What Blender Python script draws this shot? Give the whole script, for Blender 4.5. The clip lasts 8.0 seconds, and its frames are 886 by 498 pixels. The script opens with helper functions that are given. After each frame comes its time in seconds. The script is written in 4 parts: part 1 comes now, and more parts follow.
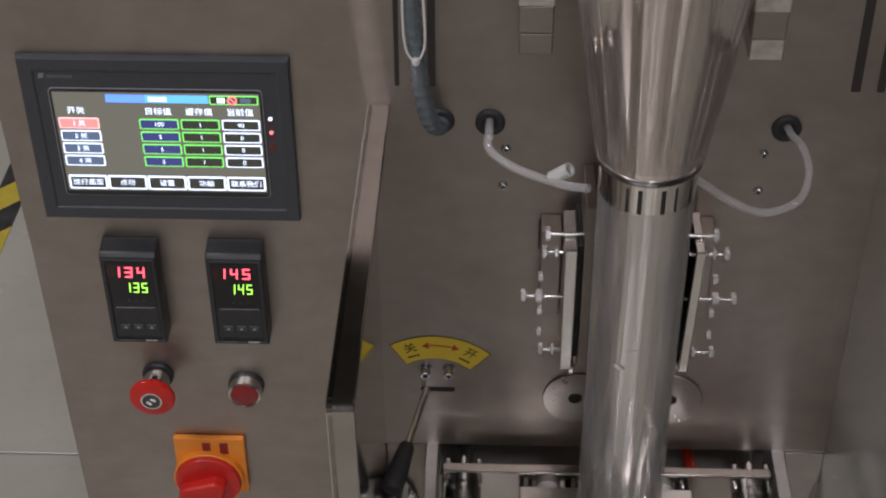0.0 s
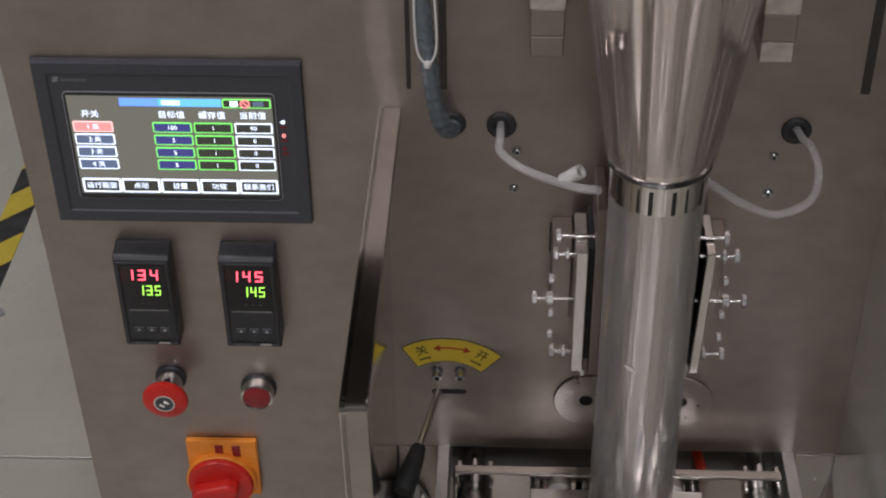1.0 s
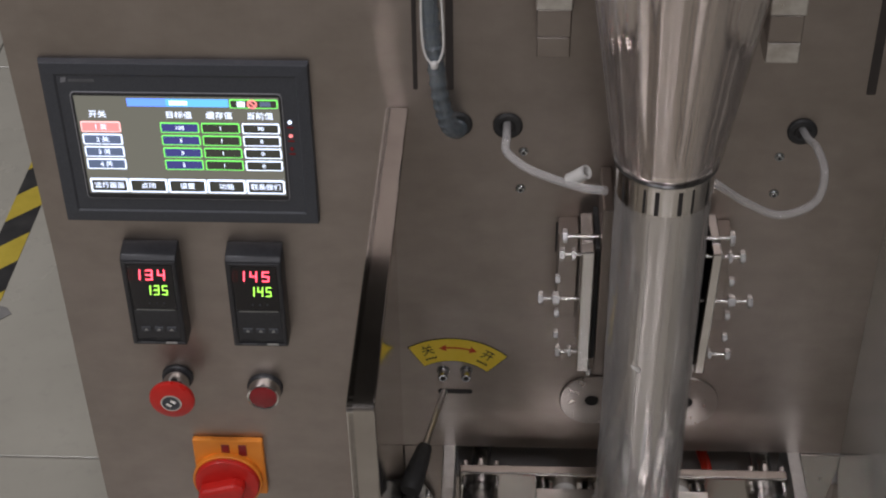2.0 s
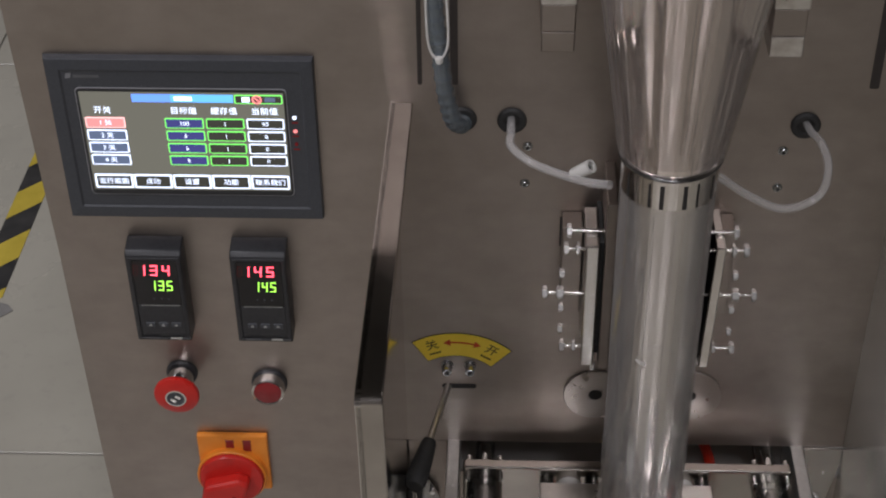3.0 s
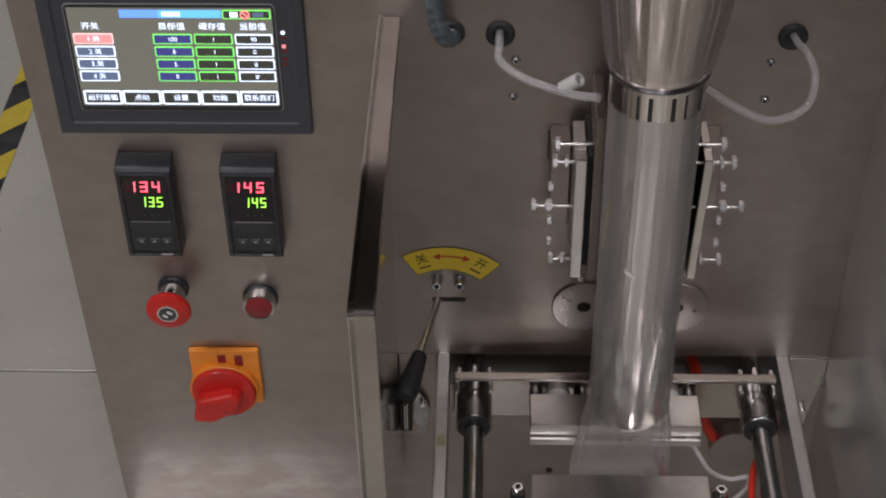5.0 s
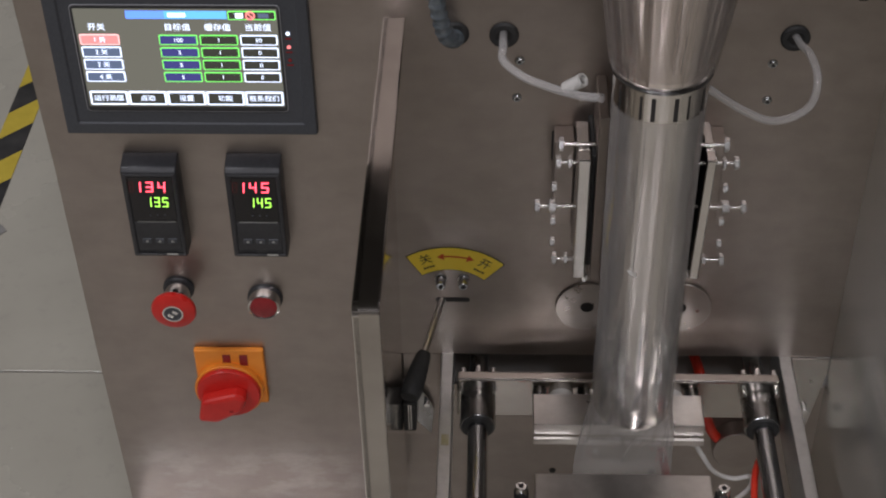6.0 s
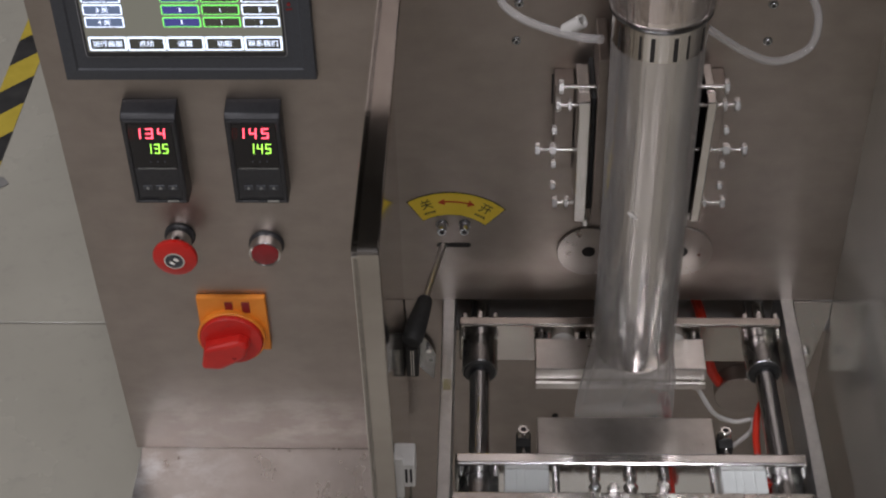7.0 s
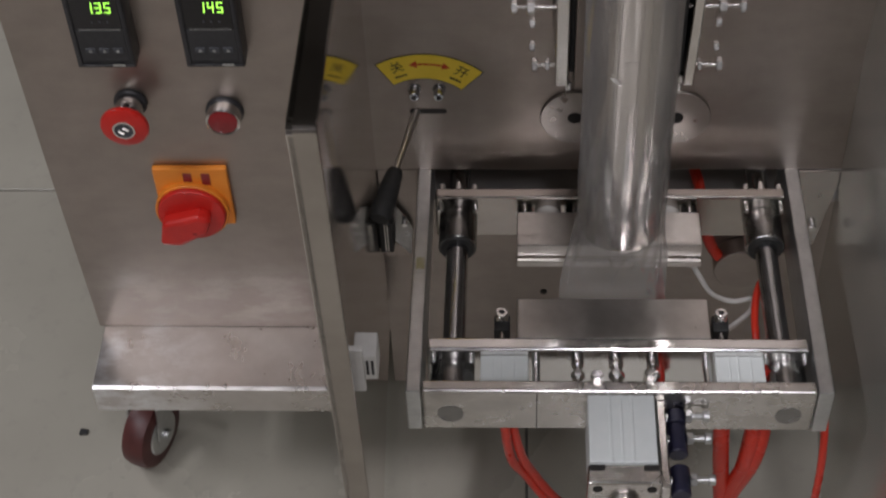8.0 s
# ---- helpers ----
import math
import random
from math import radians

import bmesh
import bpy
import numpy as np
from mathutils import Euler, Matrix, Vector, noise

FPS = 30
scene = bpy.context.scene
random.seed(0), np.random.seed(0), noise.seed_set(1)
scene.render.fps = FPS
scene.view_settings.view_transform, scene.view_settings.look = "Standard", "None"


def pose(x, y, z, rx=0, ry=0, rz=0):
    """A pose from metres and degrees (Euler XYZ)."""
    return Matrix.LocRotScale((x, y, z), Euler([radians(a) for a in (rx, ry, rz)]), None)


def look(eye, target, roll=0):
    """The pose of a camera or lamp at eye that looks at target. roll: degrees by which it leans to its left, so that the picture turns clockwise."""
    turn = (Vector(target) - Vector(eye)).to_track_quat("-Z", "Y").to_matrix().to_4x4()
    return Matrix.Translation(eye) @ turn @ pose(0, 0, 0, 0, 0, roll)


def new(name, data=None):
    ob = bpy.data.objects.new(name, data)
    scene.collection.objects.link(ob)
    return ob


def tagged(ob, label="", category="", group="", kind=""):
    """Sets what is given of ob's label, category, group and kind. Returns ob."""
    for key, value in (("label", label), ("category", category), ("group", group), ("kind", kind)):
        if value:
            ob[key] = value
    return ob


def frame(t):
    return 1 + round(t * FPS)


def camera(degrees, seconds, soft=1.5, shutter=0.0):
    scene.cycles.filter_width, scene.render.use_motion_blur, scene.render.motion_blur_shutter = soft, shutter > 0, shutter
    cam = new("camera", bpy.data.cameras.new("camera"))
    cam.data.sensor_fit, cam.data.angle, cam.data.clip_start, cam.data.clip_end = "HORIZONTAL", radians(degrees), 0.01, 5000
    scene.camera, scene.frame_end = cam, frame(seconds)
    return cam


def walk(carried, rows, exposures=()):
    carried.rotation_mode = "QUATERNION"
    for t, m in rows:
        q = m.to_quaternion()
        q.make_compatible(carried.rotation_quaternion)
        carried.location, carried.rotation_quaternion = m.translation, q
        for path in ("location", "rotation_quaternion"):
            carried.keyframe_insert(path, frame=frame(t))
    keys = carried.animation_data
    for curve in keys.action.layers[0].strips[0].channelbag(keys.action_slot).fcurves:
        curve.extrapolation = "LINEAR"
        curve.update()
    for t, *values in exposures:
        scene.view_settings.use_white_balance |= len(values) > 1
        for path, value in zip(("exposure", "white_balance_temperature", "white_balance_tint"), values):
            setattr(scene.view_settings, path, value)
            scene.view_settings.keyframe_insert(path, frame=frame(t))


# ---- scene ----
cam = camera(30.963, 8.0, soft=2.1, shutter=0.25)
PATH = [
    (0, (0.3902, -1.1145, 1.5351), (0.3404, 0.1441, 0.5484), -0.45),
    (0.5, (0.3895, -1.1198, 1.5364), (0.3351, 0.1408, 0.5525), -0.64),
    (1, (0.388, -1.1232, 1.5355), (0.3295, 0.1401, 0.5553), -0.76),
    (1.5, (0.3881, -1.1243, 1.5367), (0.325, 0.1394, 0.5573), -0.84),
    (3, (0.3792, -1.1302, 1.5373), (0.3204, 0.1319, 0.5555), -0.88),
    (3.5, (0.3775, -1.1298, 1.5366), (0.3262, 0.1067, 0.5224), -1.01),
    (4, (0.3748, -1.1327, 1.5407), (0.3289, 0.0858, 0.5048), -0.6),
    (4.5, (0.3755, -1.1351, 1.539), (0.3336, 0.0747, 0.4927), -0.89),
    (6, (0.3756, -1.1465, 1.5416), (0.3289, 0.0666, 0.4994), -0.98),
    (6.5, (0.3774, -1.1486, 1.5386), (0.3265, 0.0615, 0.4932), -1.41),
    (7, (0.3799, -1.1533, 1.5326), (0.3279, 0.0313, 0.4583), -1.58),
    (7.5, (0.3853, -1.1292, 1.5161), (0.3337, 0.0198, 0.4038), -2.48),
    (8, (0.4213, -1.0505, 1.4621), (0.3451, 0.0261, 0.2809), -2.91),
]
walk(cam, [(t, look(eye, target, roll)) for t, eye, target, roll in PATH], exposures=[(0, 0.0), (7.0, -0.01), (8, -0.10)])

# ---- light: a dim factory hall with ceiling luminaires ----
world = bpy.data.worlds.new("world")
scene.world = world
world.use_nodes = True
world.node_tree.nodes["Background"].inputs[0].default_value = (0.9, 0.95, 1.0, 1)
world.node_tree.nodes["Background"].inputs[1].default_value = 0.0


def lamp(x, y, z, sx, sy, watts, color=(0.95, 0.93, 1.0)):
    data = bpy.data.lights.new("ceiling_lamp", "AREA")
    data.shape, data.size, data.size_y, data.energy, data.color = "RECTANGLE", sx, sy, watts, color
    ob = new("ceiling_lamp", data)
    ob.matrix_world = pose(x, y, z)
    return ob


for lx, ly, lw in ((-1.6, -1.2, 56), (0.85, -2.45, 32), (-1.6, -4.2, 52), (0.6, -5.2, 40), (-3.2, 1.6, 52), (3.2, 1.6, 38)):
    lamp(lx, ly, 3.92, 0.2, 1.3, lw)


# ---- materials ----
def nodes_of(name):
    mat = bpy.data.materials.new(name)
    mat.use_nodes = True
    nt = mat.node_tree
    return mat, nt, nt.nodes["Principled BSDF"]


def link(nt, a, b):
    nt.links.new(a, b)


def mixc(nt, fac, c1, c2):
    n = nt.nodes.new("ShaderNodeMix")
    n.data_type = "RGBA"
    link(nt, fac, n.inputs[0])
    for sock, c in ((n.inputs[6], c1), (n.inputs[7], c2)):
        if isinstance(c, tuple):
            sock.default_value = (*c, 1)
        else:
            link(nt, c, sock)
    return n.outputs[2]


def ramp(nt, fac, lo, hi, p0=0.3, p1=0.7):
    n = nt.nodes.new("ShaderNodeMapRange")
    link(nt, fac, n.inputs[0])
    for i, v in enumerate((p0, p1, lo, hi)):
        n.inputs[i + 1].default_value = v
    return n.outputs[0]


def coords(nt, scale=(1, 1, 1)):
    g = nt.nodes.new("ShaderNodeNewGeometry")
    m = nt.nodes.new("ShaderNodeMapping")
    m.inputs["Scale"].default_value = scale
    link(nt, g.outputs["Position"], m.inputs[0])
    return m.outputs[0]


def noise_tex(nt, vec, scale, detail=4, rough=0.55):
    n = nt.nodes.new("ShaderNodeTexNoise")
    n.inputs["Scale"].default_value, n.inputs["Detail"].default_value, n.inputs["Roughness"].default_value = scale, detail, rough
    link(nt, vec, n.inputs["Vector"])
    return n.outputs[0]


def bump(nt, bsdf, height, strength, dist=0.001):
    b = nt.nodes.new("ShaderNodeBump")
    b.inputs["Strength"].default_value, b.inputs["Distance"].default_value = strength, dist
    link(nt, height, b.inputs["Height"])
    link(nt, b.outputs[0], bsdf.inputs["Normal"])


def metal(name, c1, c2, r1, r2, stretch=(1, 1, 1), fine=400.0, blot=6.0, strength=0.15, wob=0.02, dist=0.0005):
    mat, nt, b = nodes_of(name)
    b.inputs["Metallic"].default_value = 1
    grain = noise_tex(nt, coords(nt, stretch), fine, 3)
    cloud = noise_tex(nt, coords(nt), blot, 5)
    spots = noise_tex(nt, coords(nt, (1, 1, 1.6)), blot * 3.0, 3, 0.55)
    both = nt.nodes.new("ShaderNodeMath")
    both.operation = "MULTIPLY_ADD"
    both.inputs[1].default_value, both.inputs[2].default_value = 0.45, 0.0
    link(nt, spots, both.inputs[0])
    summed = nt.nodes.new("ShaderNodeMath")
    summed.operation = "MULTIPLY_ADD"
    summed.inputs[1].default_value = 0.55
    link(nt, cloud, summed.inputs[0])
    link(nt, both.outputs[0], summed.inputs[2])
    cloud = summed.outputs[0]
    link(nt, mixc(nt, ramp(nt, cloud, 0, 1, 0.36, 0.64), c1, c2), b.inputs["Base Color"])
    add = nt.nodes.new("ShaderNodeMath")
    add.operation = "ADD"
    link(nt, ramp(nt, cloud, r1, r2), add.inputs[0])
    link(nt, ramp(nt, grain, -wob, wob), add.inputs[1])
    link(nt, add.outputs[0], b.inputs["Roughness"])
    if strength > 0:
        bump(nt, b, grain, strength, dist)
    return mat


def smear_or_glint(mat, x0, x1, z0, z1, pale=(0.53, 0.49, 0.455), dull=0.06):
    """Dried cleaning smears, or on the tray a painted highlight: paler, duller patches between x0 and x1 and z0 and z1,
    with a ragged outline.
    """
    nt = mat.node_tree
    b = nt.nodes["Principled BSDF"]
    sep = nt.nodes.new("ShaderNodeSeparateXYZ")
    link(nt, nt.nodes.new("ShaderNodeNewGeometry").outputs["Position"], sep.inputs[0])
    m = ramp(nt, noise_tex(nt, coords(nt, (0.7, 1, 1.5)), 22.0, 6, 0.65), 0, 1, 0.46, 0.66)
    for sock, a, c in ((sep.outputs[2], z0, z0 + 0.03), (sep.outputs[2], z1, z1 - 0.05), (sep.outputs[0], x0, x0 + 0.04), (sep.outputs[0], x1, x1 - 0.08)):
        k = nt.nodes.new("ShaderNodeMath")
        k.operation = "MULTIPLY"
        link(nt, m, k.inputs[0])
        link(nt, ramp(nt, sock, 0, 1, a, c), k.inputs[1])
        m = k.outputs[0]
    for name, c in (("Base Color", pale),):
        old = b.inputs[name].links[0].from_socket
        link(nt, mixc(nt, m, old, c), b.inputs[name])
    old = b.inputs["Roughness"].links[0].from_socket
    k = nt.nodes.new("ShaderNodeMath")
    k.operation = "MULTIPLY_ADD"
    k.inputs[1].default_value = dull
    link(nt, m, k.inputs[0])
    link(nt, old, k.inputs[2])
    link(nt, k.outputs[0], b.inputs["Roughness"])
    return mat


def plain(name, c1, c2, rough, scale=60.0, strength=0.1, spec=0.5, metallic=0.0):
    mat, nt, b = nodes_of(name)
    n = noise_tex(nt, coords(nt), scale, 5)
    link(nt, mixc(nt, ramp(nt, n, 0, 1), c1, c2), b.inputs["Base Color"])
    link(nt, ramp(nt, noise_tex(nt, coords(nt), scale * 0.2, 3), rough - 0.06, rough + 0.06), b.inputs["Roughness"])
    b.inputs["Specular IOR Level"].default_value, b.inputs["Metallic"].default_value = spec, metallic
    bump(nt, b, n, strength, 0.0004)
    return mat


def glow(name, color, strength):
    mat, nt, b = nodes_of(name)
    b.inputs["Base Color"].default_value = (*[c * 0.2 for c in color], 1)
    b.inputs["Emission Color"].default_value = (*color, 1)
    b.inputs["Emission Strength"].default_value = strength
    b.inputs["Roughness"].default_value = 0.25
    return mat


PLATE = metal("brushed_steel_plate", (0.345, 0.300, 0.268), (0.445, 0.390, 0.350), 0.36, 0.52, (1, 1, 0.02), 700, 9.0)
PANEL = smear_or_glint(metal("brushed_steel_panel", (0.345, 0.300, 0.268), (0.445, 0.390, 0.350), 0.36, 0.52, (1, 1, 0.02), 700, 9.0), -0.02, 0.30, 0.185, 0.305)
STEEL = metal("polished_steel", (0.56, 0.53, 0.50), (0.63, 0.60, 0.57), 0.20, 0.32, (1, 0.05, 1), 220, 14, 0.0, 0.01)
GUARD = metal("polished_guard_steel", (0.62, 0.58, 0.545), (0.72, 0.68, 0.645), 0.05, 0.10, (1, 0.03, 0.03), 300, 8, 0.0)
EDGE = metal("worn_edge_steel", (0.43, 0.39, 0.36), (0.52, 0.48, 0.44), 0.11, 0.20, (1, 0.05, 0.05), 200, 10, 0.0)
GROUND = metal("ground_steel", (0.64, 0.61, 0.575), (0.82, 0.79, 0.755), 0.24, 0.44, (0.05, 1, 1), 300, 18, 0.0, 0.02)
# the blue-white patch at the tray's left end is a highlight painted into the colour
TRAYTOP = smear_or_glint(metal("worn_tray_steel_with_glint", (0.53, 0.50, 0.47), (0.66, 0.63, 0.60), 0.22, 0.40, (1, 0.3, 1), 120, 11, 0.0, 0.03), -0.06, 0.115, 0.10, 0.26, (0.93, 0.95, 0.96), 0.12)
DISC = metal("turned_disc_steel", (0.40, 0.365, 0.335), (0.46, 0.425, 0.39), 0.26, 0.32, (1, 1, 1), 200, 10, 0.0)
DISC.node_tree.nodes["Principled BSDF"].inputs["Anisotropic"].default_value = 0.75
radial = DISC.node_tree.nodes.new("ShaderNodeTangent")
radial.direction_type, radial.axis = "RADIAL", "Y"
link(DISC.node_tree, radial.outputs[0], DISC.node_tree.nodes["Principled BSDF"].inputs["Tangent"])
TRAY = metal("worn_tray_steel", (0.50, 0.475, 0.45), (0.76, 0.735, 0.70), 0.14, 0.36, (1, 0.3, 1), 120, 11, 0.0, 0.03)
GUNMETAL = metal("dark_bearing_steel", (0.27, 0.265, 0.26), (0.35, 0.345, 0.335), 0.20, 0.30, (1, 0.05, 1), 300, 20, 0.0, 0.01)
ROD = metal("hardened_rod_steel", (0.42, 0.43, 0.44), (0.52, 0.53, 0.54), 0.16, 0.24, (1, 0.05, 1), 300, 20, 0.0, 0.01)
CHROME = metal("chromed_steel", (0.78, 0.765, 0.75), (0.86, 0.845, 0.83), 0.10, 0.18, (0.03, 1, 1), 260, 10, 0.0, 0.01)
TUBE = metal("mirror_steel_tube", (0.74, 0.695, 0.66), (0.82, 0.78, 0.745), 0.10, 0.18, (1, 1, 0.025), 70, 9, 0.60, 0.02, 0.0022)
COLLAR = metal("polished_collar_steel", (0.74, 0.65, 0.605), (0.83, 0.745, 0.695), 0.07, 0.13, (1, 1, 0.02), 60, 9, 0.0, 0.01)
ZINC = metal("zinc_plated", (0.55, 0.56, 0.56), (0.68, 0.69, 0.68), 0.30, 0.42, (1, 1, 1), 300, 40, 0.02)
SATIN = plain("satin_guard_steel", (0.58, 0.575, 0.54), (0.68, 0.67, 0.63), 0.16, 7, 0.0, 0.5, 0.70)
CLAMP = metal("clamp_plate_steel", (0.62, 0.595, 0.565), (0.70, 0.67, 0.64), 0.20, 0.30, (1, 0.04, 0.04), 220, 9, 0.0, 0.01)
BOLT = plain("bright_zinc", (0.80, 0.79, 0.77), (0.90, 0.89, 0.87), 0.20, 60, 0.0, 0.5, 0.84)
ALU = plain("clear_anodised_aluminium", (0.84, 0.88, 0.86), (0.88, 0.91, 0.89), 0.35, 90, 0.03)
DARK = plain("black_plastic", (0.018, 0.018, 0.02), (0.03, 0.03, 0.033), 0.42, 300, 0.12)
BEZEL = plain("charcoal_plastic", (0.046, 0.049, 0.057), (0.060, 0.064, 0.073), 0.45, 500, 0.15)
RUBBER = plain("black_rubber", (0.020, 0.020, 0.020), (0.034, 0.033, 0.031), 0.6, 120, 0.2)
DUSK = plain("grey_brown_inner_steel", (0.34, 0.318, 0.295), (0.42, 0.395, 0.37), 0.6, 20, 0.1)
CAVITY = plain("dark_cavity", (0.018, 0.016, 0.015), (0.030, 0.027, 0.025), 0.7, 30, 0.1)
RED = plain("red_plastic", (0.54, 0.016, 0.012), (0.62, 0.026, 0.018), 0.32, 80, 0.06)
REDLENS = plain("red_lens", (0.22, 0.010, 0.014), (0.28, 0.014, 0.018), 0.22, 80, 0.04)
ORANGE = plain("orange_plastic", (0.80, 0.25, 0.025), (0.88, 0.30, 0.035), 0.4, 80, 0.06)
YELLOW = plain("yellow_vinyl", (0.78, 0.56, 0.04), (0.84, 0.62, 0.06), 0.45, 50, 0.03)
INK = plain("black_ink", (0.012, 0.012, 0.012), (0.02, 0.02, 0.02), 0.5, 90, 0.02)
REDINK = plain("red_ink", (0.5, 0.05, 0.012), (0.55, 0.07, 0.02), 0.5, 90, 0.02)
REDTUBE = plain("red_polyurethane", (0.62, 0.03, 0.015), (0.7, 0.045, 0.02), 0.3, 60, 0.05)
WHITE = plain("white_plastic", (0.66, 0.64, 0.60), (0.74, 0.72, 0.68), 0.42, 90, 0.05)
CASTER = plain("oxblood_rubber", (0.07, 0.02, 0.018), (0.11, 0.032, 0.028), 0.45, 60, 0.15)
BLUE = plain("blue_black_plastic", (0.012, 0.012, 0.03), (0.02, 0.02, 0.05), 0.35, 60, 0.06)


def clear_mat(name, tint, clear, rough, wrinkle, stretch, scale):
    mat, nt, b = nodes_of(name)
    b.inputs["Base Color"].default_value = (*tint, 1)
    b.inputs["Roughness"].default_value = rough
    b.inputs["Specular IOR Level"].default_value = 0.8
    t = nt.nodes.new("ShaderNodeBsdfTransparent")
    t.inputs[0].default_value = (0.96, 0.95, 0.94, 1)
    mx = nt.nodes.new("ShaderNodeMixShader")
    lw = nt.nodes.new("ShaderNodeLayerWeight")
    lw.inputs[0].default_value = 0.5
    pw = nt.nodes.new("ShaderNodeMath")
    pw.operation = "POWER"
    pw.inputs[1].default_value = 3.0
    link(nt, lw.outputs["Facing"], pw.inputs[0])
    sc = nt.nodes.new("ShaderNodeMath")
    sc.operation = "MULTIPLY"
    sc.inputs[1].default_value = 0.55
    link(nt, pw.outputs[0], sc.inputs[0])
    n = noise_tex(nt, coords(nt, stretch), scale, 4)
    bump(nt, b, n, wrinkle, 0.004)
    fac = nt.nodes.new("ShaderNodeMath")
    fac.operation, fac.use_clamp = "ADD", True
    fac.inputs[1].default_value = 1 - clear
    link(nt, sc.outputs[0], fac.inputs[0])
    link(nt, fac.outputs[0], mx.inputs[0])
    link(nt, t.outputs[0], mx.inputs[1])
    link(nt, b.outputs[0], mx.inputs[2])
    gl = nt.nodes.new("ShaderNodeBsdfGlossy")
    gl.inputs["Roughness"].default_value = rough
    link(nt, b.inputs["Normal"].links[0].from_socket, gl.inputs["Normal"])
    fr = nt.nodes.new("ShaderNodeMath")
    fr.operation = "MULTIPLY_ADD"
    fr.inputs[1].default_value, fr.inputs[2].default_value = 0.30, 0.045
    link(nt, pw.outputs[0], fr.inputs[0])
    skin = nt.nodes.new("ShaderNodeMixShader")
    link(nt, fr.outputs[0], skin.inputs[0])
    link(nt, mx.outputs[0], skin.inputs[1])
    link(nt, gl.outputs[0], skin.inputs[2])
    link(nt, skin.outputs[0], nt.nodes["Material Output"].inputs[0])
    return mat


FILM = clear_mat("clear_plastic_film", (0.66, 0.64, 0.62), 0.84, 0.06, 0.48, (1, 1, 0.045), 46)
UPFILM = clear_mat("pleated_plastic_film", (0.64, 0.58, 0.545), 0.70, 0.06, 0.05, (1, 1, 0.05), 40)
UPFILM.node_tree.nodes["Principled BSDF"].inputs["Metallic"].default_value = 0.55
BAGFILM = clear_mat("creased_bag_film", (0.70, 0.67, 0.64), 0.73, 0.06, 0.6, (1, 1, 0.6), 55)
HOSE = clear_mat("milky_clear_hose", (0.90, 0.88, 0.86), 0.70, 0.08, 0.10, (1, 1, 1), 60)
HOSE.node_tree.nodes["Principled BSDF"].inputs["Coat Weight"].default_value = 1.0
SLIT = plain("dark_brown_slot", (0.030, 0.024, 0.021), (0.045, 0.037, 0.032), 0.6, 40, 0.1)
HAZE = metal("stained_bright_steel", (0.58, 0.54, 0.50), (0.86, 0.83, 0.79), 0.26, 0.46, (1, 1, 1), 120, 34, 0.0, 0.02)


def floor_mat():
    mat, nt, b = nodes_of("polished_floor_tile")
    n = noise_tex(nt, coords(nt), 3.0, 6)
    s = noise_tex(nt, coords(nt), 40.0, 5, 0.7)
    base = mixc(nt, ramp(nt, n, 0, 1), (0.365, 0.345, 0.288), (0.44, 0.418, 0.35))
    base = mixc(nt, ramp(nt, s, 0, 0.5, 0.55, 0.8), base, (0.30, 0.285, 0.25))
    v = nt.nodes.new("ShaderNodeTexVoronoi")
    v.inputs["Scale"].default_value = 7.0
    b.inputs["Specular IOR Level"].default_value = 0.75
    link(nt, coords(nt), v.inputs["Vector"])
    base = mixc(nt, ramp(nt, v.outputs[0], 0.7, 0.0, 0.03, 0.06), base, (0.16, 0.15, 0.13))
    link(nt, base, b.inputs["Base Color"])
    link(nt, ramp(nt, n, 0.16, 0.32), b.inputs["Roughness"])
    bump(nt, b, s, 0.08, 0.0005)
    return mat


FLOOR = floor_mat()
GROUT = plain("dark_grout", (0.10, 0.095, 0.085), (0.15, 0.14, 0.125), 0.8, 60, 0.2)
WALLPAINT = plain("hall_wall_paint", (0.20, 0.19, 0.18), (0.26, 0.25, 0.235), 0.7, 2, 0.1)
CEILPAINT = plain("hall_ceiling_paint", (0.10, 0.098, 0.095), (0.14, 0.137, 0.133), 0.8, 2, 0.1)

SCR_BG = glow("screen_background", (0.18, 0.175, 0.145), 0.85)
SCR_WHITE = glow("screen_white", (0.72, 0.80, 1.0), 2.1)
SCR_GREEN = glow("screen_green", (0.22, 0.95, 0.16), 1.3)
SCR_BLUE = glow("screen_navy", (0.07, 0.07, 0.30), 0.8)
SCR_BAR = glow("screen_title_blue", (0.12, 0.28, 1.0), 1.7)
SCR_CYAN = glow("screen_title_cyan", (0.13, 0.46, 1.0), 1.5)
SCR_PINK = glow("screen_pink_edge", (1.0, 0.52, 0.52), 1.7)
SCR_RED = glow("screen_red", (1.0, 0.26, 0.26), 1.4)
SCR_DARK = glow("screen_dark", (0.06, 0.06, 0.05), 0.7)
SCR_GREY = glow("screen_blue_grey", (0.13, 0.17, 0.28), 0.9)
LED_RED = glow("led_red", (1.0, 0.07, 0.11), 4.2)
LED_GREEN = glow("led_green", (0.42, 1.0, 0.10), 2.2)
LED_OFF = glow("led_unlit", (0.10, 0.01, 0.01), 0.3)


# ---- mesh helpers ----
def part(name, bm, material, parent=None, label=""):
    me = bpy.data.meshes.new(name)
    bm.to_mesh(me)
    bm.free()
    for m in (material if isinstance(material, (list, tuple)) else [material]):
        me.materials.append(m)
    ob = new(name, me)
    if parent is not None:
        ob.parent = parent
    if label:
        ob["label"] = label
    return ob


def thing(name, label, category, group="", kind=""):
    return tagged(new(name), label, category, group, kind)


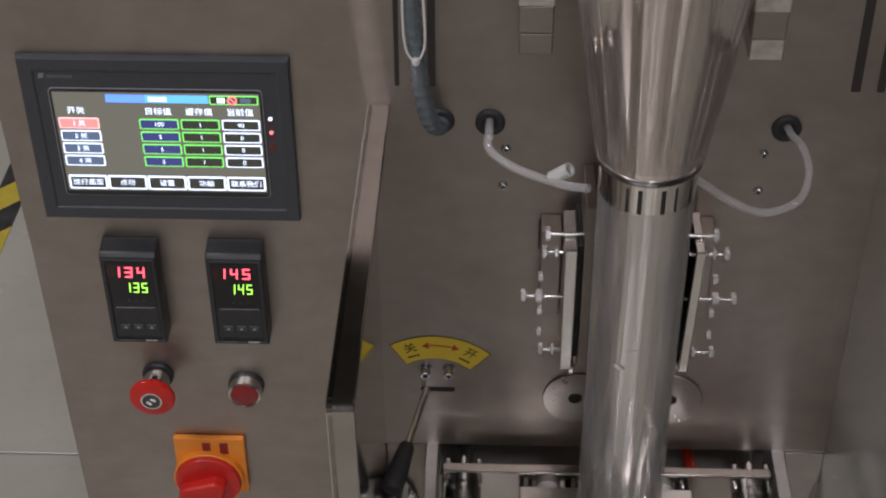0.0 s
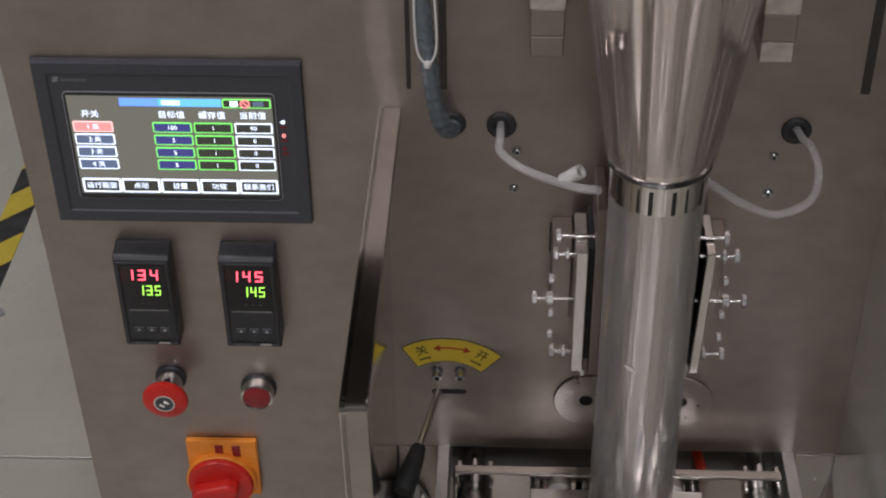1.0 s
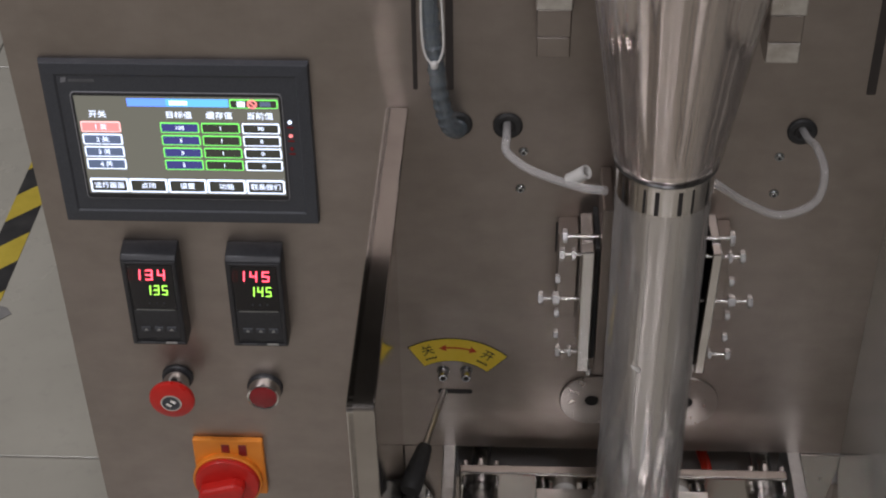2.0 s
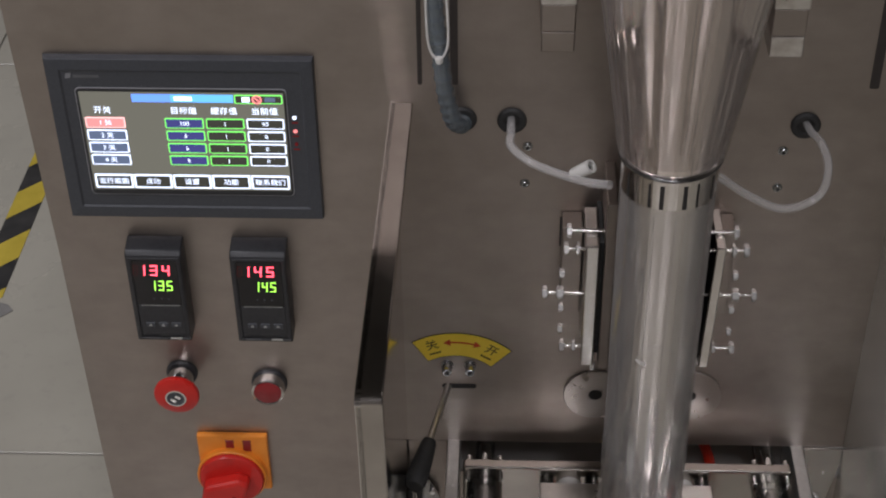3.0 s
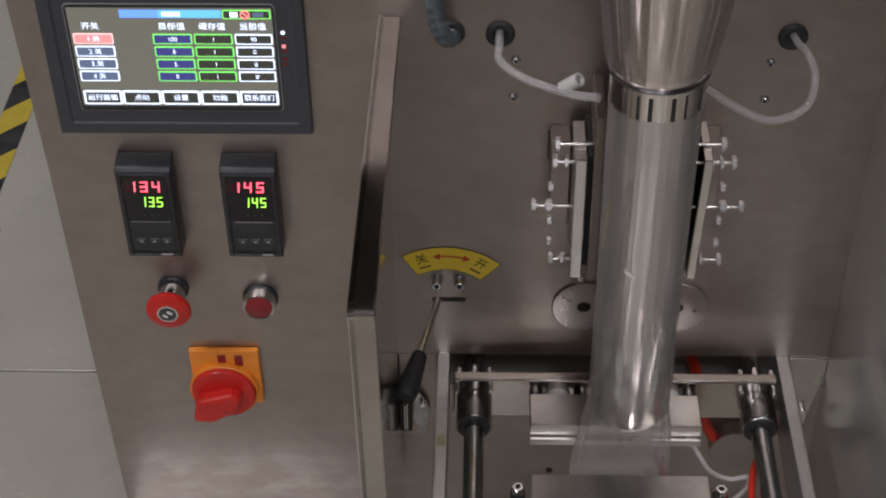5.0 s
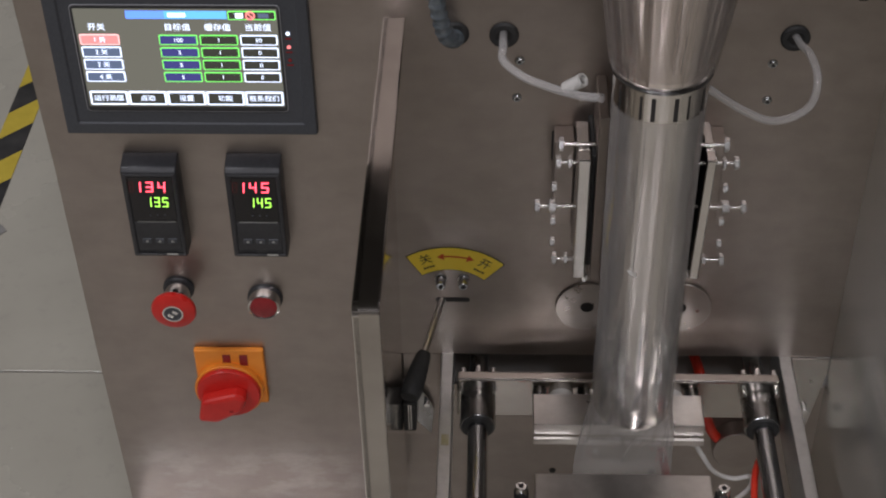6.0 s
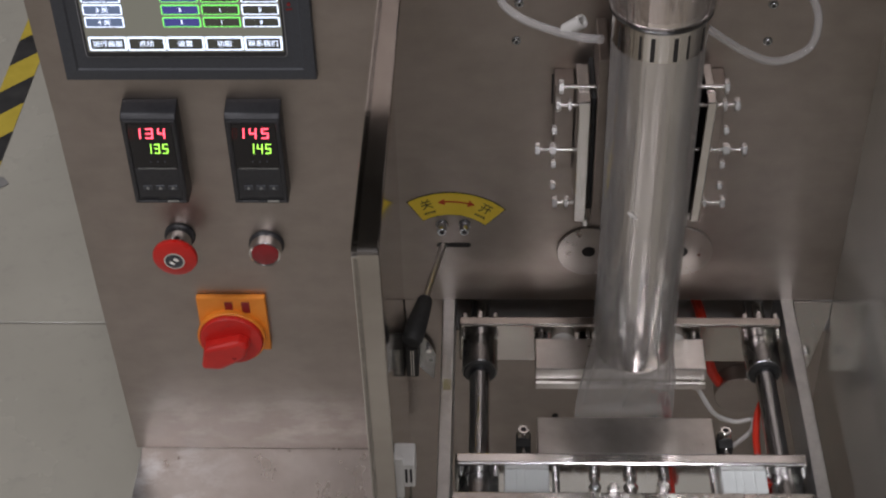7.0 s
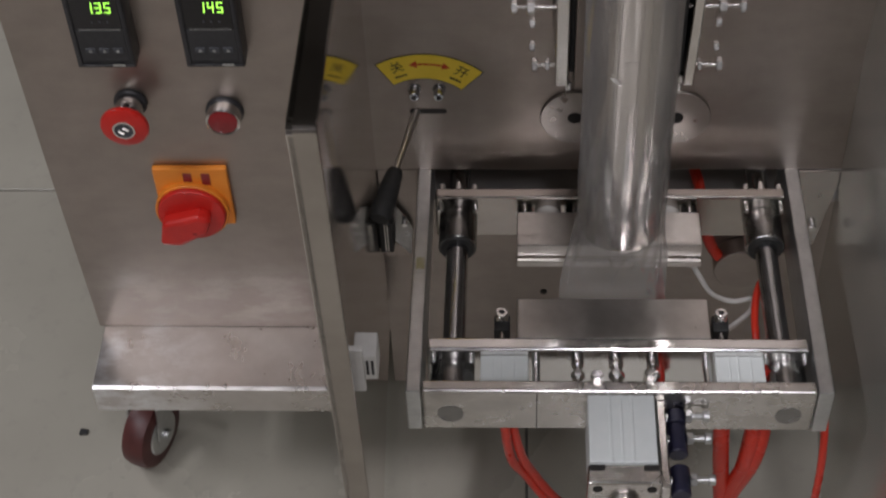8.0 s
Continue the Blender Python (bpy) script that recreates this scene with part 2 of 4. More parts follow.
def box(x0, x1, y0, y1, z0, z1, bev=0.001, seg=2, bm=None):
    bm = bm or bmesh.new()
    m = Matrix.Translation(((x0 + x1) / 2, (y0 + y1) / 2, (z0 + z1) / 2)) @ Matrix.Diagonal((abs(x1 - x0), abs(y1 - y0), abs(z1 - z0), 1))
    r = bmesh.ops.create_cube(bm, size=1, matrix=m)
    if bev:
        ed = list({e for v in r["verts"] for e in v.link_edges})
        bmesh.ops.bevel(bm, geom=ed, offset=bev, segments=seg, affect="EDGES", profile=0.5)
    return bm


def smooth(bm, ang=40):
    bm.normal_update()
    for f in bm.faces:
        f.smooth = True
    for e in bm.edges:
        if len(e.link_faces) == 2 and e.calc_face_angle(0) > radians(ang):
            e.smooth = False
    return bm


def cyl(p0, p1, r0, r1=None, seg=24, bev=0.0, bm=None):
    """A cylinder or cone from p0 to p1."""
    bm = bm or bmesh.new()
    p0, p1 = Vector(p0), Vector(p1)
    r1 = r0 if r1 is None else r1
    q = (p1 - p0).to_track_quat("Z", "Y").to_matrix().to_4x4()
    n = (p1 - p0).length
    prof = [(0, 0), (max(r0 - bev, 1e-5), 0), (r0, bev), (r1, n - bev), (max(r1 - bev, 1e-5), n), (0, n)] if bev else [(0, 0), (r0, 0), (r1, n), (0, n)]
    return lathe(prof, seg, Matrix.Translation(p0) @ q, bm)


def lathe(prof, seg=32, m=None, bm=None, arc=None):
    """A turned shape: prof holds (radius, height) pairs round the local z."""
    bm = bm or bmesh.new()
    m = m or Matrix()
    rings = []
    for r, z in prof:
        if r < 1e-6:
            rings.append([bm.verts.new(m @ Vector((0, 0, z)))])
        else:
            rings.append([bm.verts.new(m @ Vector((r * math.cos(2 * math.pi * i / seg), r * math.sin(2 * math.pi * i / seg), z))) for i in range(seg)])
    for a, b in zip(rings, rings[1:]):
        for i in range(seg):
            j = (i + 1) % seg
            if len(a) == 1 and len(b) == 1:
                continue
            if len(a) == 1:
                bm.faces.new((a[0], b[j], b[i]))
            elif len(b) == 1:
                bm.faces.new((a[i], a[j], b[0]))
            else:
                bm.faces.new((a[i], a[j], b[j], b[i]))
    return smooth(bm)


def spline(pts, n=8):
    """Catmull-Rom through pts."""
    p = [Vector(q) for q in pts]
    p = [p[0] * 2 - p[1]] + p + [p[-1] * 2 - p[-2]]
    out = []
    for i in range(1, len(p) - 2):
        for k in range(n):
            t = k / n
            a, b, c, d = p[i - 1], p[i], p[i + 1], p[i + 2]
            out.append(0.5 * (2 * b + (c - a) * t + (2 * a - 5 * b + 4 * c - d) * t * t + (3 * b - a - 3 * c + d) * t ** 3))
    out.append(p[-2])
    return out


def sweep(pts, r, seg=12, n=8, bm=None, radius=None):
    """A round hose along pts; radius(i) may vary it ring by ring."""
    bm = bm or bmesh.new()
    path = spline(pts, n)
    rings, up = [], Vector((0.3, 0.2, 1)).normalized()
    for i, p in enumerate(path):
        d = (path[min(i + 1, len(path) - 1)] - path[max(i - 1, 0)]).normalized()
        side = d.cross(up)
        side = side.normalized() if side.length > 1e-4 else Vector((1, 0, 0))
        up = side.cross(d).normalized()
        rr = radius(i) if radius else r
        rings.append([bm.verts.new(p + (side * math.cos(a) + up * math.sin(a)) * rr) for a in (2 * math.pi * k / seg for k in range(seg))])
    for a, b in zip(rings, rings[1:]):
        for k in range(seg):
            bm.faces.new((a[k], a[(k + 1) % seg], b[(k + 1) % seg], b[k]))
    bm.faces.new(rings[0][::-1])
    bm.faces.new(rings[-1])
    bmesh.ops.recalc_face_normals(bm, faces=bm.faces)
    return smooth(bm, 60)


def prism(poly, axis, a, b, bev=0.0, bm=None):
    """A flat outline pushed from a to b along an axis; poly holds the other two coordinates in order."""
    bm = bm or bmesh.new()

    def at(u, v, w):
        return {"x": (w, u, v), "y": (u, w, v), "z": (u, v, w)}[axis]
    lo = [bm.verts.new(at(u, v, a)) for u, v in poly]
    hi = [bm.verts.new(at(u, v, b)) for u, v in poly]
    n = len(poly)
    fs = [bm.faces.new(lo), bm.faces.new(hi[::-1])] + [bm.faces.new((lo[i], hi[i], hi[(i + 1) % n], lo[(i + 1) % n])) for i in range(n)]
    bmesh.ops.recalc_face_normals(bm, faces=fs)
    if bev:
        bmesh.ops.bevel(bm, geom=list({e for f in fs for e in f.edges}), offset=bev, segments=2, affect="EDGES", profile=0.5)
    return bm


def lettering(text, size, m, depth=0.0004):
    """Characters in the built-in font as a mesh, centred on m, lying in its x and y."""
    cu = bpy.data.curves.new("lettering", "FONT")
    cu.body, cu.size, cu.align_x, cu.align_y, cu.extrude = text, size, "CENTER", "CENTER", depth
    ob = bpy.data.objects.new("lettering", cu)
    me = bpy.data.meshes.new_from_object(ob)
    bm = bmesh.new()
    bm.from_mesh(me)
    bm.transform(m)
    bpy.data.objects.remove(ob)
    bpy.data.curves.remove(cu)
    bpy.data.meshes.remove(me)
    return bm


def facing(x, y, z):
    """A pose whose x runs right and y up on a vertical face that looks at -y."""
    return pose(x, y, z, 90, 0, 0)


def hexa(p0, p1, r):
    return cyl(p0, p1, r, seg=6, bev=0.0006)


# ---- the hall ----
def build_hall():
    part("ceiling", box(-6, 6, -7, 5, 4.0, 4.15, 0), CEILPAINT)
    tagged(bpy.data.objects["ceiling"], "grey painted factory hall ceiling", "ceiling", kind="structure")
    for nm, b in (("wall_north", (-6, 6, 5, 5.15, 0, 4)), ("wall_south", (-6, 6, -7.15, -7, 0, 4)), ("wall_west", (-6.15, -6, -7, 5, 0, 4)), ("wall_east", (6, 6.15, -7, 5, 0, 4))):
        tagged(part(nm, box(*b, 0), WALLPAINT), "plain pale painted factory hall wall", "wall", kind="structure")


build_hall()

XL, XR = 0.2843, 0.7145      # inner bay between the two side guards


# ---- machine cabinet ----
def build_cabinet():
    cab = thing("machine_cabinet", "brushed stainless steel packaging machine cabinet on swivel casters", "machine cabinet")
    outline = [(-0.0150, 0.1896), (-0.0195, 0.42), (-0.0225, 0.65), (-0.030, 0.90), (-0.0315, 0.965), (0.7195, 0.965), (0.7195, 0.4186), (XL + 0.001, 0.4186), (XL + 0.001, 0.1896)]
    part("front_panel", prism(outline, "y", 0.0, 0.004, 0.0008), PANEL, cab)
    part("side_panel", prism([(0.004, 0.19), (0.45, 0.19), (0.45, 0.965), (0.004, 0.965)], "x", -0.012, -0.008), PLATE, cab)
    part("lower_plate", box(XL, 0.76, 0.030, 0.034, 0.06, 0.345, 0.0006), PLATE, cab)
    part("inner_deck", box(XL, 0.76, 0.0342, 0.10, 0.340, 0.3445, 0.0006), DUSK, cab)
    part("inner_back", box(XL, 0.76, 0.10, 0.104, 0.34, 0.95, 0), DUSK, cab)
    part("top_cover", box(-0.0315, 0.7195, 0.0042, 0.45, 0.955, 0.960, 0), PLATE, cab)
    lp = bpy.data.objects["lower_plate"]
    for hx in (0.4464, 0.5542):
        part("bolt_hole", cyl((hx, 0.0294, 0.212), (hx, 0.0306, 0.212), 0.0036, seg=16), CAVITY, lp)
    part("corner_plate", box(0.2894, 0.3278, 0.0005, 0.0040, 0.300, 0.4180, 0.0006), PLATE, cab)
    gs = part("gusset", prism([(0.6772, 0.4182), (0.7146, 0.4182), (0.7146, 0.3990), (0.7025, 0.3204), (0.6772, 0.3204)], "y", -0.0030, -0.0004, 0.0004), CLAMP, cab)
    part("gusset_screw", cyl((0.6973, -0.0030, 0.3489), (0.6973, -0.0090, 0.3489), 0.0040, seg=16, bev=0.0008), BOLT, gs)
    # base tray with its folded lip
    bm = prism([(0.0, 0.1895), (-0.0765, 0.1885), (-0.0805, 0.1865), (-0.0805, 0.152), (-0.0785, 0.152), (-0.0785, 0.1850), (0.30, 0.1850), (0.30, 0.1895)], "x", -0.0095, XL - 0.002, 0.0006)
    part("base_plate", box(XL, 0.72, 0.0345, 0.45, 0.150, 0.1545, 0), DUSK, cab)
    part("rear_panel", box(-0.0120, 0.7195, 0.4502, 0.4545, 0.15, 0.96, 0), PLATE, cab)
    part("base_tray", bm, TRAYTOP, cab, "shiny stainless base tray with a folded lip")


build_cabinet()


def build_guard(xs, x0, x1, sheet, name_label):
    """A side guard: a thin sheet at xs with a level top, an upright front and a folded edge from x0 to x1."""
    g = thing("side_guard", name_label, "machine guard", "side guards")
    top = [(0.0, 0.8134), (-0.3660, 0.8246), (-0.3705, 0.8240), (-0.3730, 0.8222), (-0.3742, 0.8190), (-0.345, 0.36), (-0.332, 0.16)]
    part("guard_sheet", prism(top + [(-0.326, 0.070), (-0.173, 0.1365), (-0.080, 0.178), (-0.016, 0.190), (-0.0008, 0.194)], "x", xs, xs + 0.0042), sheet, g)
    inner = [(y + dy, z + dz) for (y, z), (dy, dz) in zip(top, ((0, -0.004), (0.001, -0.004), (0.002, -0.004), (0.0034, -0.003), (0.004, 0), (0.004, 0), (0.004, 0)))]
    part("folded_edge", prism(top + inner[::-1], "x", x0, x1, 0.0012), EDGE, g, "narrow polished folded edge")
    return g


build_guard(0.2846, XL, XL + 0.0190, GUARD, "polished stainless side guard with a rounded front corner")
build_guard(0.7150, 0.7150, 0.7340, SATIN, "polished stainless side guard beside the film tube")


# ---- forming tube ----
AX, AY = 0.5062, -0.125


def flute(a, z):
    """How far the folded sheet stands proud at angle a: long folds that run down to the ring and die out there."""
    up = min(max((z - 0.855) / 0.06, 0.0), 1.0)
    ca, sa = math.cos(a), math.sin(a)
    w = noise.noise(Vector((ca * 5.2, sa * 5.2, z * 0.7 + 8.5))) + 0.45 * noise.noise(Vector((ca * 12, sa * 12, z * 0.8 + 7.0)))
    return up * 0.0038 * w * (0.55 + z - 0.85)


def build_tube():
    t = thing("forming_tube", "mirror polished steel film forming tube with flared collar", "forming tube")
    m = Matrix.Translation((AX, AY, 0))
    part("tube", lathe([(0.0318, 0.480), (0.0342, 0.480), (0.0348, 0.483), (0.0352, 0.824), (0.0338, 0.824), (0.0318, 0.480)], 48, m), TUBE, t)
    collar = lathe([(0.0362, 0.849), (0.0372, 0.849), (0.0377, 0.854), (0.0422, 0.885), (0.0502, 0.94), (0.0567, 0.985), (0.0705, 1.08), (0.0952, 1.25), (0.0932, 1.25), (0.0362, 0.849)], 144, m)
    for v in collar.verts:
        v.co.xy += (v.co.xy - Vector((AX, AY))).normalized() * flute(math.atan2(v.co.y - AY, v.co.x - AX), v.co.z)
    part("collar", collar, COLLAR, t)
    part("collar_ring", lathe([(0.0372, 0.8500), (0.0394, 0.8500), (0.0402, 0.8514), (0.0394, 0.8528), (0.0372, 0.8528)], 48, m), GUNMETAL, t)
    band = part("notched_band", lathe([(0.0356, 0.823), (0.0370, 0.823), (0.0376, 0.8485), (0.0360, 0.8485), (0.0356, 0.823)], 48, m), TUBE, t)
    for ang in (-150, -118, -103, -76, -60, -35):
        w = 0.0017 if ang in (-103, -76) else 0.0010
        bm = box(-w, w, -0.0378, -0.0362, 0.8235, 0.8450, 0.0003, 1)
        bm.transform(m @ pose(0, 0, 0, 0, 0, ang + 90))
        part("notch", bm, CAVITY, band)


build_tube()



# ---- film round the tube, drawn flat between the jaws ----
def collar_radius(z):
    pts = [(0.36, 0.0362), (0.82, 0.0368), (0.852, 0.0386), (1.22, 0.0922)]
    for (a, ra), (b, rb) in zip(pts, pts[1:]):
        if a <= z <= b:
            return ra + (rb - ra) * (z - a) / (b - a)
    return pts[-1][1]


def build_film():
    """The film: pleated over the collar, tight down the tube, drawn flat between the jaws."""
    def sleeve(name, z_top, z_low, rows, gap0, mat=FILM):
        bm = bmesh.new()
        seg = 180
        rings = []
        for i in range(rows + 1):
            z = z_top - (z_top - z_low) * i / rows
            f = min(max((0.500 - z) / 0.110, 0.0), 1.0)
            f = f * f * (3 - 2 * f)
            r = collar_radius(z) + gap0 + (0.0012 if z > 0.85 else 0.0)
            rx, ry = r * (1 - f) + 0.0465 * f, r * (1 - f) + 0.0012 * f
            up = min(max((z - 0.855) / 0.10, 0.0), 1.0)
            ring = []
            for k in range(seg):
                a = 2 * math.pi * k / seg
                ca, sa = math.cos(a), math.sin(a)
                wr = 0.0007 * noise.noise(Vector((ca * 5, sa * 5, z * 5)))
                wr += flute(a, z) + up * 0.0011 * abs(noise.noise(Vector((ca * 15, sa * 15, z * 1.2 + 4))))
                wr += 0.0016 * max(0.0, 1 - abs(z - 0.885) / 0.035) * abs(noise.noise(Vector((ca * 13, sa * 13, z * 9))))
                wr += (1 - up) * (1 - f) * 0.00035 * noise.noise(Vector((ca * 16, sa * 16, z * 2.5)))
                wr += 0.0042 * f * (1 - f) * 4 * noise.noise(Vector((ca * 5, sa * 5, z * 16)))
                wr += 0.0010 * max(0.0, 1 - abs(z - 0.55) / 0.09) * noise.noise(Vector((ca * 8, sa * 8, z * 18)))
                wr += 0.0009 * max(0.0, 1 - abs(z - 0.86) / 0.05) * noise.noise(Vector((ca * 9, sa * 9, z * 40)))
                ring.append(bm.verts.new((AX - 0.0035 * f + (rx + wr) * ca, AY - 0.002 * f + (ry + wr * (0.15 if f > 0.95 else 1)) * sa, z)))
            rings.append(ring)
        for a, b in zip(rings, rings[1:]):
            for k in range(seg):
                bm.faces.new((a[k], b[k], b[(k + 1) % seg], a[(k + 1) % seg]))
        smooth(bm, 80)
        return part(name, bm, mat, film)
    film = thing("film_sleeve", "clear crinkled plastic film drawn over the forming tube", "plastic film")
    sleeve("upper_film", 1.20, 0.856, 50, 0.0006, UPFILM)
    sleeve("lower_film", 0.822, 0.483, 60, 0.0)
    sleeve("bag", 0.483, 0.372, 44, 0.0, BAGFILM)
    for pts in ([(0.4950, -0.1600, 0.474), (0.4985, -0.1500, 0.455), (0.5005, -0.1390, 0.430), (0.5010, -0.1300, 0.405)],
                [(0.5110, -0.1605, 0.474), (0.5075, -0.1500, 0.455), (0.5040, -0.1390, 0.430), (0.5020, -0.1300, 0.405)],
                [(0.4720, -0.1360, 0.470), (0.4660, -0.1320, 0.440), (0.4630, -0.1290, 0.405)],
                [(0.5400, -0.1370, 0.470), (0.5420, -0.1320, 0.440), (0.5400, -0.1290, 0.405)]):
        part("crease", sweep(pts, 0.0006, 8, 6), HOSE, film)
    # lapped edge of the film, a scuff and two sagging wrinkles on the tube
    for ang, wide in ((-111, 0.0003), (-84, 0.00022), (-62, 0.0003)):
        run = [(AX + 0.0364 * math.cos(radians(ang + k)), AY + 0.0364 * math.sin(radians(ang + k)), z) for k, z in ((0, 0.815), (1, 0.74), (-1, 0.66), (1, 0.58), (0, 0.50))]
        part("film_edge", sweep(run, wide, 6, 6), HOSE, film)
    for zc, half, sag in ((0.6860, 22, 0.007), (0.642, 16, 0.005)):
        run = [(AX + 0.0366 * math.cos(radians(-92 + half * k / 3)), AY + 0.0366 * math.sin(radians(-92 + half * k / 3)), zc - sag * (k * k / 9.0)) for k in range(-3, 4)]
        part("wrinkle", sweep(run, 0.0002, 6, 4), HOSE, film)
    # sharp folds that run down the flared film
    for ang, top in ((-122, 1.19), (-86, 1.19), (-79, 1.19), (-58, 1.19), (-50, 0.98), (-138, 1.0)):
        run = [(AX + (collar_radius(z) + 0.0026) * math.cos(radians(ang + k)), AY + (collar_radius(z) + 0.0026) * math.sin(radians(ang + k)), z) for k, z in ((0, 0.872), (0.6, 0.905), (0, 0.95), (-0.5, top))]
        part("fold_line", sweep(run, 0.0007, 6, 6), UPFILM, film)
    part("scuff", sweep([(0.4885, -0.1570, 0.6695), (0.4925, -0.1590, 0.6690), (0.4965, -0.1602, 0.6655), (0.4930, -0.1592, 0.6665), (0.4900, -0.1578, 0.6680)], 0.0005, 6, 4), WHITE, film)


build_film()


# ---- touch screen ----
def frame_ring(x0, x1, z0, z1, w, y0, y1, bev=0.0004):
    bm = bmesh.new()
    box(x0, x1, y0, y1, z0, z0 + w, bev, 1, bm)
    box(x0, x1, y0, y1, z1 - w, z1, bev, 1, bm)
    box(x0, x0 + w, y0, y1, z0 + w, z1 - w, bev, 1, bm)
    box(x1 - w, x1, y0, y1, z0 + w, z1 - w, bev, 1, bm)
    return bm


def rounded(x0, x1, z0, z1, r, y0, y1, n=4):
    pts = []
    for cx, cz, a0 in ((x1 - r, z1 - r, 0), (x0 + r, z1 - r, 90), (x0 + r, z0 + r, 180), (x1 - r, z0 + r, 270)):
        for k in range(n + 1):
            a = radians(a0 + 90 * k / n)
            pts.append((cx + r * math.cos(a), cz + r * math.sin(a)))
    return prism(pts, "y", y0, y1)


def build_hmi():
    h = thing("touch_screen", "charcoal operator touch screen, lit, with rows of counters", "touch screen")
    # outer bezel with sloped rim, raised inner face
    bm = bmesh.new()
    lo = [bm.verts.new(p) for p in ((-0.0025, 0, 0.6935), (0.2224, 0, 0.6935), (0.2224, 0, 0.8578), (-0.0030, 0, 0.8578))]
    mid = [bm.verts.new(p) for p in ((-0.0010, -0.0070, 0.6950), (0.2216, -0.0070, 0.6950), (0.2216, -0.0070, 0.8564), (-0.0012, -0.0070, 0.8564))]
    rim = [bm.verts.new(p) for p in ((0.010, -0.0078, 0.7062), (0.212, -0.0078, 0.7062), (0.212, -0.0078, 0.8462), (0.010, -0.0078, 0.8462))]
    inn = [bm.verts.new(p) for p in ((0.0115, -0.0064, 0.7076), (0.2105, -0.0064, 0.7076), (0.2105, -0.0064, 0.8448), (0.0115, -0.0064, 0.8448))]
    for a, b in ((lo, mid), (mid, rim), (rim, inn)):
        for i in range(4):
            bm.faces.new((a[i], a[(i + 1) % 4], b[(i + 1) % 4], b[i]))
    bm.faces.new(inn)
    bm.faces.new(lo[::-1])
    bmesh.ops.recalc_face_normals(bm, faces=bm.faces)
    bmesh.ops.bevel(bm, geom=[e for e in bm.edges], offset=0.0006, segments=2, affect="EDGES", profile=0.5)
    part("bezel", bm, BEZEL, h)
    part("screen_edge", rounded(0.0208, 0.1985, 0.7200, 0.8292, 0.004, -0.0072, -0.0060), plain("grey_gasket", (0.30, 0.30, 0.31), (0.36, 0.36, 0.37), 0.5), h)
    part("screen_border", rounded(0.0216, 0.1977, 0.7208, 0.8284, 0.0036, -0.0078, -0.0068), DARK, h)
    scr = part("screen", box(0.0240, 0.1958, -0.0083, -0.0074, 0.7262, 0.8258, 0), SCR_BG, h, "lit grey-green display with counters")
    y0, y1 = -0.0087, -0.0080

    def cell(name, x0, x1, z0, z1, edge, fill, text="", ink=SCR_WHITE, size=0.0056, w=0.0011):
        c = part(name, rounded(x0, x1, z0, z1, 0.0012, y0, y1, 2), edge, h)
        part("cell_fill", box(x0 + w, x1 - w, y0 - 0.0003, y0 + 0.0001, z0 + w, z1 - w, 0), fill, c)
        if text:
            part("cell_text", lettering(text, size, facing((x0 + x1) / 2, y0 - 0.0005, (z0 + z1) / 2), 0.0001), ink, c)

    part("title_bar", box(0.0684, 0.1010, y0, y1, 0.8165, 0.8240, 0), SCR_BAR, h)
    part("title_bar", box(0.1010, 0.1535, y0, y1, 0.8165, 0.8240, 0), SCR_CYAN, h)
    part("title_mark", box(0.1040, 0.1190, y0 - 0.0003, y0, 0.8182, 0.8222, 0), SCR_WHITE, h)
    cell("alarm_button", 0.1545, 0.1950, 0.8155, 0.8243, SCR_GREEN, SCR_DARK)
    part("alarm_mark", lathe([(0.0028, 0), (0.0043, 0), (0.0043, 0.0004), (0.0028, 0.0004), (0.0028, 0)], 24, pose(0.1735, y0 - 0.0003, 0.8200, 90, 0, 0)), SCR_RED, h)
    slash = box(-0.0034, 0.0034, -0.0004, 0, -0.0007, 0.0007, 0)
    slash.transform(pose(0.1735, y0 - 0.0003, 0.8200, 0, 45, 0))
    part("alarm_slash", slash, SCR_RED, h)
    part("alarm_word", box(0.1610, 0.1675, y0 - 0.0006, y0 - 0.0003, 0.8175, 0.8224, 0), SCR_WHITE, h)
    part("alarm_word", box(0.1800, 0.1890, y0 - 0.0006, y0 - 0.0003, 0.8178, 0.8222, 0), SCR_GREY, h)
    for x, word in ((0.0419, "开关"), (0.1106, "目标值"), (0.1448, "缓存值"), (0.1790, "当前值")):
        part("heading", lettering(word, 0.0076, facing(x, y0 - 0.0001, 0.8078), 0.0001), SCR_WHITE, h)
    for r in range(4):
        zt = 0.8008 - r * 0.01265
        cell("channel_button", 0.0260, 0.0598, zt - 0.0106, zt, (SCR_PINK, SCR_WHITE)[r > 0], (SCR_RED, SCR_GREY)[r > 0], "%d 关" % (r + 1), size=0.0062)
        cell("target_cell", 0.0936, 0.1266, zt - 0.0105, zt - 0.0003, SCR_GREEN, SCR_BLUE, ("100", "5", "5", "5")[r])
        cell("buffer_cell", 0.1285, 0.1610, zt - 0.0105, zt - 0.0003, SCR_GREEN, SCR_DARK, "1")
        cell("current_cell", 0.1630, 0.1947, zt - 0.0105, zt - 0.0003, SCR_WHITE, SCR_DARK, ("90", "0", "0", "0")[r])
    for i, word in enumerate(("运行画面", "点动", "设置", "功能", "联系我们")):
        x0 = 0.0258 + i * 0.03405
        cell("menu_button", x0, x0 + 0.0330, 0.7280, 0.7422, SCR_WHITE, SCR_DARK, word, size=0.0066, w=0.0016)
